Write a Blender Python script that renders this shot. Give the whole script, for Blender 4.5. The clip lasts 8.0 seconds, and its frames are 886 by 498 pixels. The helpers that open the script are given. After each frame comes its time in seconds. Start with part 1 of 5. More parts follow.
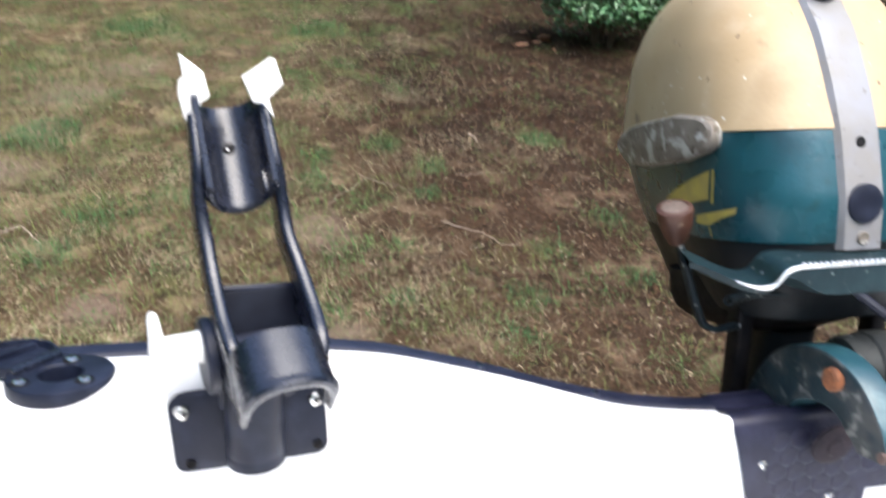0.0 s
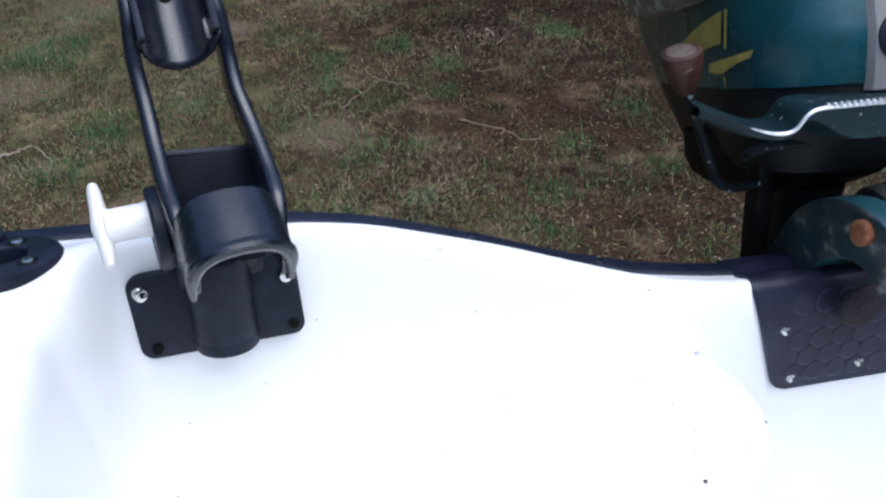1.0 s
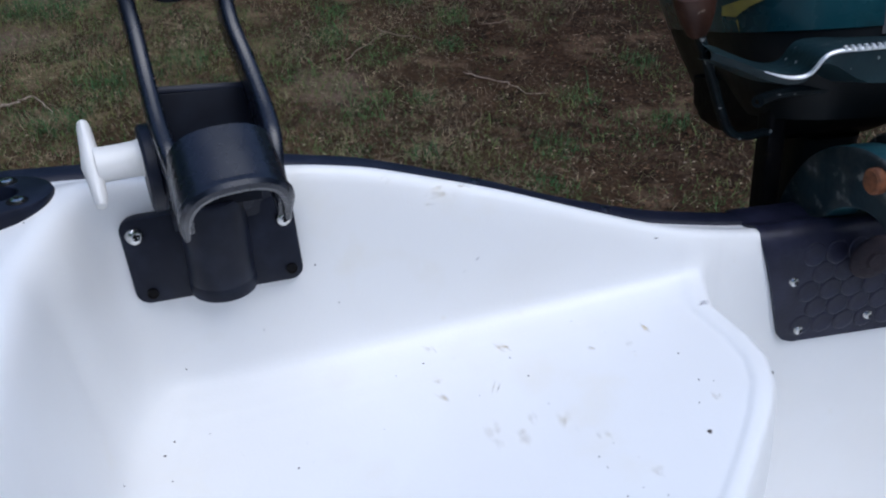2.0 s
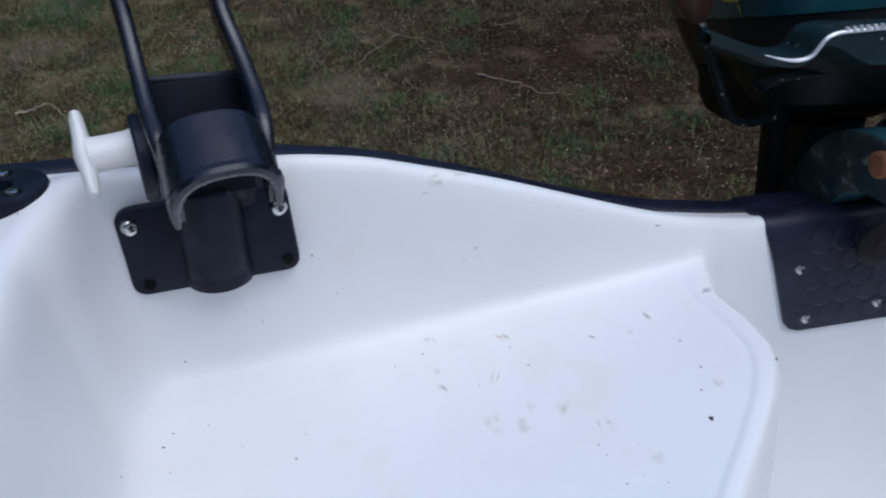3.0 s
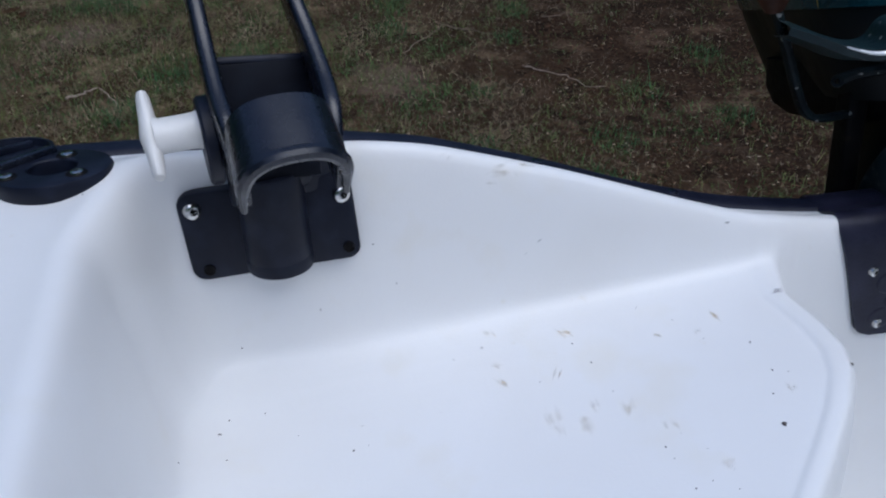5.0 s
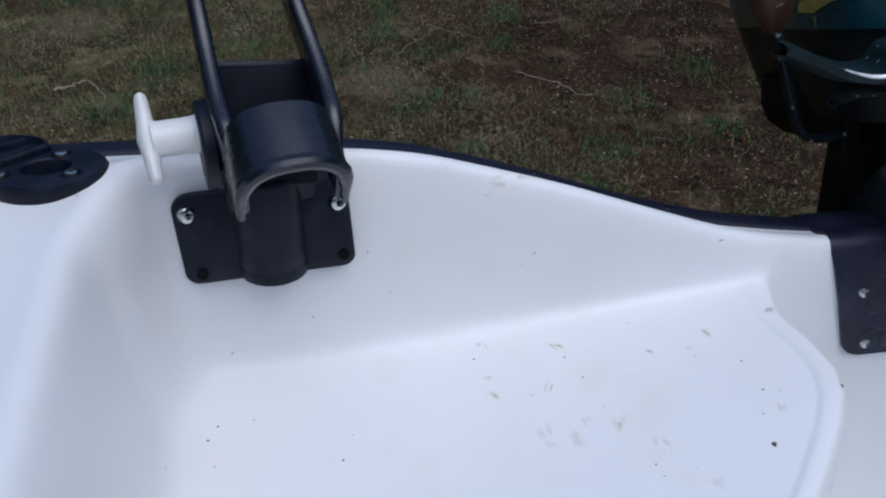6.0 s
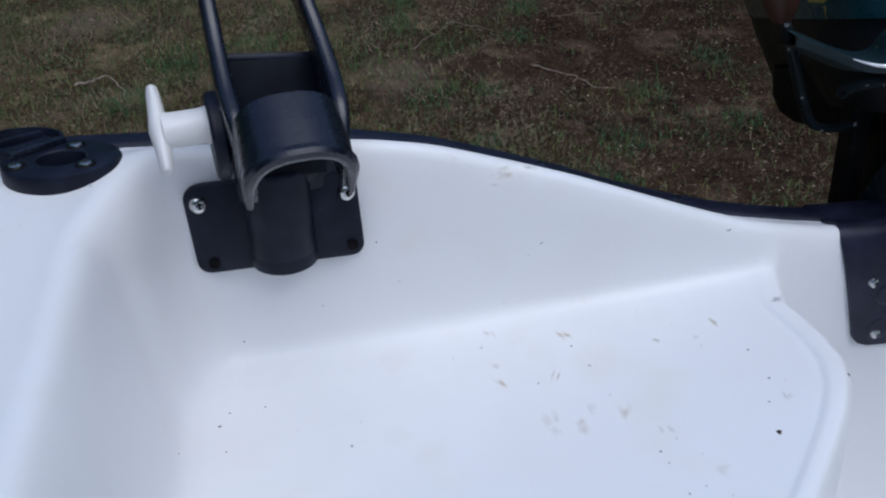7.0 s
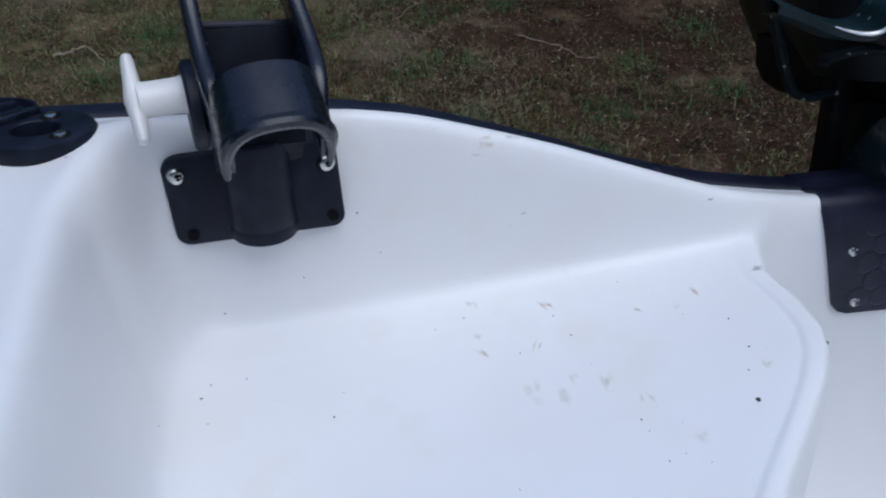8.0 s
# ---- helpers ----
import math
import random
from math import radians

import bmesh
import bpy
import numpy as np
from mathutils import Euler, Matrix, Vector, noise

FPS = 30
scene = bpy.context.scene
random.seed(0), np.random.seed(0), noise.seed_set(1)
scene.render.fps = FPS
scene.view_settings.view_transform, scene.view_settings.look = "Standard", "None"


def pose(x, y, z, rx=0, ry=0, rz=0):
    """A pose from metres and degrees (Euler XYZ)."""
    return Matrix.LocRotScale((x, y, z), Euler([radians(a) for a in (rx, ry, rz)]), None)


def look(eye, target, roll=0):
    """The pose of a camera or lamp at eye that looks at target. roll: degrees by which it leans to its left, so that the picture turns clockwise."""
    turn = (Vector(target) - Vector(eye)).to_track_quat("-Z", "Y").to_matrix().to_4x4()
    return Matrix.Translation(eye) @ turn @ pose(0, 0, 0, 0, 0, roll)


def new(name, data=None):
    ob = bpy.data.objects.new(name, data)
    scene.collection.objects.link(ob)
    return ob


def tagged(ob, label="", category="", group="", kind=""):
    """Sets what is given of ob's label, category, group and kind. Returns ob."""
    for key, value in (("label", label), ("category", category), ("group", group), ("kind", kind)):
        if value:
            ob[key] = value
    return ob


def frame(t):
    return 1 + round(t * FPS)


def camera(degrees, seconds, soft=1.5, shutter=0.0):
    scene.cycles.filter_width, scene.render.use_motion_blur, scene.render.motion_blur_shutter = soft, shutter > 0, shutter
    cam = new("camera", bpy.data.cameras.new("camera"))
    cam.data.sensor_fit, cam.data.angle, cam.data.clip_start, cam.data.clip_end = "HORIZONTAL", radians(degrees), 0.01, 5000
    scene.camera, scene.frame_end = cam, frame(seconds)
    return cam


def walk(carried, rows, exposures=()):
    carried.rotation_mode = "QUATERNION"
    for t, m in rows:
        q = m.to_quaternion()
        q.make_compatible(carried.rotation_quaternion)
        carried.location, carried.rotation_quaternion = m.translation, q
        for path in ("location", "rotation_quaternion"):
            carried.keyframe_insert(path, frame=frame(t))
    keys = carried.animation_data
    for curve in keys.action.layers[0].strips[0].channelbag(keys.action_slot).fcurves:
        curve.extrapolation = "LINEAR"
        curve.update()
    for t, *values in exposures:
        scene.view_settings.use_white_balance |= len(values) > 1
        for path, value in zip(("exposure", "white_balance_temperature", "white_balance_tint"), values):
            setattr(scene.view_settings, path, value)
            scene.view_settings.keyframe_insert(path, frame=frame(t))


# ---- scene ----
cam = camera(54.0, 8.0, 2.1, 0.5)
PATH = [
    (0, (0.044, -0.503, 1.216), (0.507, 1.236, 0.344), 3.8),
    (0.1, (0.05, -0.502, 1.211), (0.531, 1.217, 0.31), 4.1),
    (0.2, (0.057, -0.499, 1.202), (0.525, 1.218, 0.289), 3.3),
    (0.3, (0.06, -0.495, 1.195), (0.497, 1.223, 0.27), 2.4),
    (0.5, (0.075, -0.49, 1.175), (0.458, 1.223, 0.215), 0.7),
    (0.7, (0.079, -0.482, 1.169), (0.455, 1.202, 0.158), 0.1),
    (1, (0.089, -0.476, 1.159), (0.463, 1.182, 0.105), -0.1),
    (1.2, (0.086, -0.469, 1.147), (0.426, 1.185, 0.075), -0.8),
    (1.3, (0.086, -0.47, 1.143), (0.396, 1.183, 0.061), -1.4),
    (1.5, (0.094, -0.472, 1.143), (0.41, 1.152, 0.018), -0.9),
    (1.7, (0.092, -0.47, 1.145), (0.458, 1.133, 0.007), 0.5),
    (2.8, (0.095, -0.468, 1.135), (0.395, 1.161, 0.015), -1.2),
    (3, (0.105, -0.474, 1.133), (0.419, 1.148, 0.007), -1.3),
    (3.2, (0.106, -0.472, 1.131), (0.444, 1.143, 0.0), -0.7),
    (3.5, (0.109, -0.469, 1.124), (0.427, 1.128, -0.036), -1.0),
    (3.7, (0.093, -0.458, 1.131), (0.427, 1.15, -0.01), -0.3),
    (4, (0.085, -0.453, 1.117), (0.3, 1.165, -0.038), -2.6),
    (4.2, (0.085, -0.454, 1.122), (0.311, 1.159, -0.038), -1.9),
    (4.5, (0.091, -0.459, 1.121), (0.313, 1.169, -0.02), -2.3),
    (4.7, (0.091, -0.46, 1.122), (0.317, 1.168, -0.018), -2.0),
    (5.8, (0.084, -0.462, 1.132), (0.338, 1.165, -0.003), 0.2),
    (6, (0.084, -0.455, 1.129), (0.349, 1.169, -0.007), 0.8),
    (6.2, (0.085, -0.455, 1.125), (0.315, 1.173, -0.014), -0.2),
    (6.5, (0.088, -0.458, 1.128), (0.318, 1.168, -0.013), -0.1),
    (6.7, (0.083, -0.457, 1.128), (0.317, 1.174, -0.004), 0.0),
    (7, (0.09, -0.463, 1.13), (0.311, 1.161, -0.017), -0.1),
    (7.2, (0.092, -0.459, 1.129), (0.352, 1.149, -0.031), 0.6),
    (7.5, (0.098, -0.462, 1.126), (0.381, 1.133, -0.047), 0.7),
    (7.7, (0.094, -0.46, 1.123), (0.37, 1.128, -0.061), 0.7),
    (8, (0.093, -0.462, 1.128), (0.341, 1.119, -0.071), 0.3),
]
scene_exposures = [(0.0, 2.20, 6400, 10), (0.2, 1.98, 6300, 10), (0.5, 1.52, 6000, 10), (1.0, 0.96, 5600, 10), (1.5, 0.52, 5550, 10), (3.0, 0.04, 5500, 10), (3.5, -0.03, 5500, 10), (8.0, -0.05, 5480, 10)]
walk(cam, [(t, look(eye, target, roll)) for t, eye, target, roll in PATH], scene_exposures)

# ---- world and sun: soft open shade under a bright sky ----
SUN_EL, SUN_AZ = 66, 146
world = bpy.data.worlds.new("world")
scene.world = world
world.use_nodes = True
wn = world.node_tree.nodes
sky = wn.new("ShaderNodeTexSky")
sky.sky_type, sky.sun_disc = 'NISHITA', False
sky.sun_elevation, sky.sun_rotation = radians(SUN_EL), radians(SUN_AZ)
sky.dust_density, sky.air_density = 2.5, 1.0
wn["Background"].inputs["Strength"].default_value = 0.13
world.node_tree.links.new(sky.outputs[0], wn["Background"].inputs["Color"])
sun = new("sun", bpy.data.lights.new("sun", 'SUN'))
sun.data.energy, sun.data.angle, sun.data.color = 1.33, radians(58), (1.0, 0.96, 0.9)
az, el = radians(SUN_AZ), radians(SUN_EL)
sun.matrix_world = look((math.sin(az) * math.cos(el) * 30, math.cos(az) * math.cos(el) * 30, math.sin(el) * 30), (0, 0, 0))


# ---- materials ----
def material(name, color, rough=0.5, metal=0.0, color2=None, scale=40.0, detail=6.0, lo=0.4, hi=0.65,
             bump=0.0, bump_scale=None, rough_var=0.0, spots=None, coat=0.0, random_tint=0.0, spec=0.5, island=False):
    """Principled material: noise between two colours, bump, optional wear spots (colour, scale, threshold)."""
    m = bpy.data.materials.new(name)
    m.use_nodes = True
    nt = m.node_tree
    b = nt.nodes["Principled BSDF"]
    b.inputs["Roughness"].default_value, b.inputs["Metallic"].default_value = rough, metal
    b.inputs["Specular IOR Level"].default_value = spec
    b.inputs["Coat Weight"].default_value = coat
    co = nt.nodes.new("ShaderNodeTexCoord").outputs["Object"]

    def noisy(s, d=detail):
        n = nt.nodes.new("ShaderNodeTexNoise")
        n.inputs["Scale"].default_value, n.inputs["Detail"].default_value = s, d
        nt.links.new(co, n.inputs["Vector"])
        return n.outputs["Fac"]

    def ramp(fac, a, z):
        r = nt.nodes.new("ShaderNodeMapRange")
        r.inputs["From Min"].default_value, r.inputs["From Max"].default_value = a, z
        nt.links.new(fac, r.inputs["Value"])
        return r.outputs["Result"]

    def mix(fac, a, c):
        x = nt.nodes.new("ShaderNodeMix")
        x.data_type = 'RGBA'
        for v, i in ((fac, 0), (a, 6), (c, 7)):
            if isinstance(v, bpy.types.NodeSocket):
                nt.links.new(v, x.inputs[i])
            else:
                x.inputs[i].default_value = v if i == 0 else (*v, 1)
        return x.outputs[2]

    out = mix(ramp(noisy(scale), lo, hi), color, color2 or [c * 0.85 for c in color])
    for c, s, a, z in spots or ():
        out = mix(ramp(noisy(s, 8.0), a, z), out, c)
    if random_tint:
        src = (nt.nodes.new("ShaderNodeNewGeometry").outputs["Random Per Island"] if island
               else nt.nodes.new("ShaderNodeObjectInfo").outputs["Random"])
        h = nt.nodes.new("ShaderNodeHueSaturation")
        v = nt.nodes.new("ShaderNodeMapRange")
        v.inputs["To Min"].default_value, v.inputs["To Max"].default_value = 1 - random_tint, 1 + random_tint
        nt.links.new(src, v.inputs["Value"])
        nt.links.new(v.outputs["Result"], h.inputs["Value"])
        nt.links.new(out, h.inputs["Color"])
        out = h.outputs["Color"]
    nt.links.new(out, b.inputs["Base Color"])
    if rough_var:
        r = nt.nodes.new("ShaderNodeMapRange")
        r.inputs["To Min"].default_value, r.inputs["To Max"].default_value = rough - rough_var, min(1, rough + rough_var)
        nt.links.new(noisy(scale * 1.7), r.inputs["Value"])
        nt.links.new(r.outputs["Result"], b.inputs["Roughness"])
    if bump:
        bp = nt.nodes.new("ShaderNodeBump")
        bp.inputs["Strength"].default_value, bp.inputs["Distance"].default_value = bump, 0.002
        nt.links.new(noisy(bump_scale or scale * 4), bp.inputs["Height"])
        nt.links.new(bp.outputs["Normal"], b.inputs["Normal"])
    return m


M_WHITE = material("white_polyethylene", (0.805, 0.807, 0.798), 0.36, color2=(0.78, 0.775, 0.755), scale=9, lo=0.45, hi=0.75, bump=0.05, bump_scale=500, rough_var=0.08,
                   spots=[((0.73, 0.70, 0.62), 55, 0.70, 0.82), ((0.775, 0.755, 0.69), 14, 0.58, 0.78)])
M_HULL = material("hull_plastic", (0.70, 0.70, 0.69), 0.45, scale=8, bump=0.1)
M_RIM = material("rim_rubber", (0.006, 0.008, 0.019), 0.42, color2=(0.011, 0.013, 0.026), spec=0.3, scale=60, bump=0.15, rough_var=0.1)
M_BLACK = material("black_nylon", (0.004, 0.006, 0.013), 0.27, color2=(0.008, 0.010, 0.019), scale=60, spec=0.58, bump=0.015, bump_scale=900, rough_var=0.08)
M_BLACKDULL = material("black_plastic_dusty", (0.005, 0.007, 0.016), 0.46, color2=(0.012, 0.016, 0.031), scale=55, spec=0.25, lo=0.48, hi=0.72, bump=0.06, bump_scale=800, rough_var=0.1)
# black plastic made darker to carry the shade inside the rod holder's pocket
M_POCKETSHADE = material("black_plastic_pocket_shade", (0.0035, 0.0045, 0.009), 0.5, color2=(0.006, 0.008, 0.014), scale=70, spec=0.12, bump=0.05, bump_scale=800)
M_PAD = material("transom_pad_rubber", (0.009, 0.010, 0.023), 0.42, color2=(0.019, 0.020, 0.040), spec=0.3, scale=50, bump=0.2, bump_scale=400, rough_var=0.1)
M_KNOB = material("white_nylon", (0.78, 0.77, 0.74), 0.4, color2=(0.70, 0.69, 0.64), scale=60, lo=0.5, hi=0.8, bump=0.1)
M_STEEL = material("stainless_screw", (0.62, 0.62, 0.60), 0.22, 1.0, color2=(0.45, 0.44, 0.42), scale=300)
M_GOLD = material("gold_paint_worn", (0.350, 0.255, 0.142), 0.46, 0.0, spec=0.25, color2=(0.385, 0.298, 0.185), scale=9, bump=0.15, bump_scale=200, rough_var=0.1,
                  spots=[((0.43, 0.345, 0.235), 22, 0.60, 0.80), ((0.10, 0.07, 0.045), 90, 0.68, 0.72), ((0.255, 0.180, 0.095), 9, 0.55, 0.72), ((0.17, 0.125, 0.08), 24, 0.66, 0.74), ((0.62, 0.58, 0.50), 130, 0.70, 0.73)])
M_TEAL = material("teal_paint_worn", (0.0055, 0.045, 0.059), 0.28, 0.1, color2=(0.011, 0.066, 0.083), scale=12, bump=0.15, bump_scale=180, rough_var=0.12,
                  spots=[((0.004, 0.017, 0.021), 9, 0.50, 0.68), ((0.028, 0.090, 0.105), 17, 0.60, 0.78), ((0.006, 0.030, 0.035), 40, 0.62, 0.72), ((0.35, 0.38, 0.36), 170, 0.725, 0.75)])
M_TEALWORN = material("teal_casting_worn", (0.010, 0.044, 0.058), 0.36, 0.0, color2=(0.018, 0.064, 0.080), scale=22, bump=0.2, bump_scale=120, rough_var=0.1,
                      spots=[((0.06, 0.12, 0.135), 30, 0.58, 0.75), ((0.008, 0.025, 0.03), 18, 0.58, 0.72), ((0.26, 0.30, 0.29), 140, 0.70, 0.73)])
# darker teal with dust and rust spots for the arms' side faces
M_TEALSIDE = material("teal_casting_dusty_side", (0.005, 0.014, 0.019), 0.55, 0.0, color2=(0.008, 0.023, 0.031), scale=20, spec=0.25, bump=0.35, bump_scale=120, rough_var=0.1,
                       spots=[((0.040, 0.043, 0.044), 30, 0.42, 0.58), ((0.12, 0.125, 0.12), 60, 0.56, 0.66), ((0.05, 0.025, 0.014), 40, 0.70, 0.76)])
M_CAST = material("dusty_grey_casting", (0.028, 0.031, 0.030), 0.6, 0.0, spec=0.2, color2=(0.010, 0.012, 0.013), scale=35, bump=0.35, bump_scale=140, spots=[((0.13, 0.14, 0.13), 60, 0.62, 0.70)])
M_LEVER = material("dark_worn_lever", (0.006, 0.009, 0.011), 0.5, 0.0, spec=0.14, color2=(0.010, 0.018, 0.021), scale=60, bump=0.3, spots=[((0.24, 0.25, 0.24), 150, 0.63, 0.67)])
M_PANEL = material("dark_teal_panel", (0.006, 0.017, 0.021), 0.45, 0.0, spec=0.25, color2=(0.010, 0.026, 0.031), scale=50, bump=0.25, spots=[((0.25, 0.28, 0.27), 150, 0.68, 0.72)])
M_YELLOW = material("faded_yellow_decal", (0.42, 0.33, 0.07), 0.45, color2=(0.34, 0.27, 0.08), scale=60, bump=0.1)
M_BAND = material("silver_band_paint", (0.200, 0.203, 0.215), 0.45, 0.1, spec=0.3, color2=(0.185, 0.178, 0.168), scale=30, bump=0.15, rough_var=0.08,
                  spots=[((0.20, 0.165, 0.11), 45, 0.62, 0.75), ((0.13, 0.12, 0.11), 110, 0.66, 0.72)])
M_ALUWORN = material("worn_cast_aluminium", (0.15, 0.13, 0.105), 0.5, 0.3, color2=(0.21, 0.185, 0.155), scale=40, bump=0.4, bump_scale=150,
                     spots=[((0.42, 0.42, 0.39), 60, 0.52, 0.60), ((0.09, 0.075, 0.055), 110, 0.60, 0.66)])
M_CHROME = material("worn_chrome_edge", (0.78, 0.79, 0.78), 0.34, 0.7, color2=(0.55, 0.57, 0.57), scale=120, bump=0.2)
# oily metal, near-black to hold the shade of underside, slots and holes
M_DARK = material("oily_dark_shaded_metal", (0.004, 0.004, 0.005), 0.55, 0.0, spec=0.1, color2=(0.009, 0.008, 0.008), scale=50, bump=0.3, rough_var=0.15,
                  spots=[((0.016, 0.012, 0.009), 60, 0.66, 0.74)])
# dark teal for the leg; on the base pan it paints the cover's shade
M_DARKTEAL = material("dark_teal_leg_shaded_base", (0.005, 0.008, 0.010), 0.5, 0.0, spec=0.2, color2=(0.007, 0.008, 0.009), scale=25, bump=0.25, rough_var=0.1)
M_RUST = material("rusted_steel", (0.22, 0.08, 0.03), 0.8, 0.2, color2=(0.12, 0.045, 0.02), scale=150, bump=0.5)
M_OLDRUST = material("dark_rusted_steel", (0.022, 0.016, 0.020), 0.7, 0.0, spec=0.2, color2=(0.013, 0.010, 0.015), scale=120, bump=0.4)
M_KNOBBROWN = material("brown_bakelite", (0.042, 0.016, 0.009), 0.5, spec=0.3, color2=(0.060, 0.028, 0.018), scale=70, bump=0.2, spots=[((0.35, 0.27, 0.2), 90, 0.66, 0.72)])
M_KNOBTOP = material("worn_bakelite_hollow", (0.12, 0.088, 0.066), 0.6, color2=(0.075, 0.05, 0.036), scale=160, bump=0.2)
M_BAR = material("brown_rusty_bar", (0.085, 0.050, 0.042), 0.7, 0.1, color2=(0.05, 0.03, 0.026), scale=120, bump=0.3)
M_SPECK = material("dark_debris", (0.075, 0.06, 0.055), 0.8, scale=200)
M_SCUFF = material("grey_scuff", (0.36, 0.34, 0.36), 0.6, color2=(0.5, 0.49, 0.5), scale=300)
M_SMEAR = material("brown_smear", (0.66, 0.45, 0.11), 0.6, color2=(0.72, 0.55, 0.24), scale=300)
for nt_, size_, most_ in ((M_SMEAR.node_tree, 100, 0.34), (M_SCUFF.node_tree, 300, 1.0)):
    # thin in the middle of a stain and lost towards its edge
    fleck, fade, thin, worn_off = (nt_.nodes.new(k) for k in ("ShaderNodeTexNoise", "ShaderNodeMapRange", "ShaderNodeAttribute", "ShaderNodeMath"))
    fleck.inputs["Scale"].default_value, fleck.inputs["Detail"].default_value = size_, 5
    fade.inputs["From Min"].default_value, fade.inputs["From Max"].default_value, fade.inputs["To Max"].default_value = 0.36, 0.70, most_
    thin.attribute_name, worn_off.operation = "thickness", 'MULTIPLY'
    nt_.links.new(nt_.nodes.new("ShaderNodeTexCoord").outputs["Object"], fleck.inputs["Vector"])
    nt_.links.new(fleck.outputs["Fac"], fade.inputs["Value"])
    nt_.links.new(fade.outputs["Result"], worn_off.inputs[0])
    nt_.links.new(thin.outputs["Fac"], worn_off.inputs[1])
    nt_.links.new(worn_off.outputs[0], nt_.nodes["Principled BSDF"].inputs["Alpha"])
M_TWIG = material("dry_twig_bark", (0.34, 0.28, 0.22), 0.85, color2=(0.15, 0.105, 0.075), scale=80, bump=0.5)
M_TWIGDARK = material("dark_damp_twig", (0.13, 0.095, 0.07), 0.85, color2=(0.22, 0.17, 0.125), scale=80, bump=0.5)
M_LEAFDEAD = material("dead_leaf", (0.055, 0.029, 0.016), 0.8, color2=(0.11, 0.062, 0.034), scale=9, random_tint=0.8, island=True, spec=0.12)
M_LEAFPALE = material("fresh_fallen_leaf", (0.30, 0.175, 0.105), 0.75, color2=(0.20, 0.105, 0.06), scale=14, random_tint=0.3, spec=0.12)
M_DRY = material("dry_grass", (0.285, 0.230, 0.148), 0.8, color2=(0.140, 0.105, 0.068), scale=3, random_tint=0.5, island=True, spec=0.12)
M_CRUMB = material("bleached_straw_crumbs", (0.34, 0.275, 0.20), 0.85, color2=(0.22, 0.16, 0.10), scale=6, random_tint=0.6, island=True, spec=0.12)
M_TUFT = material("dark_green_tuft_grass", (0.032, 0.100, 0.036), 0.7, color2=(0.055, 0.105, 0.038), scale=4, random_tint=0.5, island=True, spec=0.12)
M_GREEN = material("green_grass", (0.055, 0.122, 0.036), 0.7, color2=(0.135, 0.145, 0.048), scale=4, random_tint=0.5, island=True, spec=0.12)
M_BUSH = material("bush_leaf", (0.045, 0.125, 0.045), 0.40, color2=(0.075, 0.16, 0.06), scale=5, random_tint=0.5, island=True)
M_BARK = material("bush_bark", (0.10, 0.075, 0.05), 0.9, scale=40, bump=0.5)


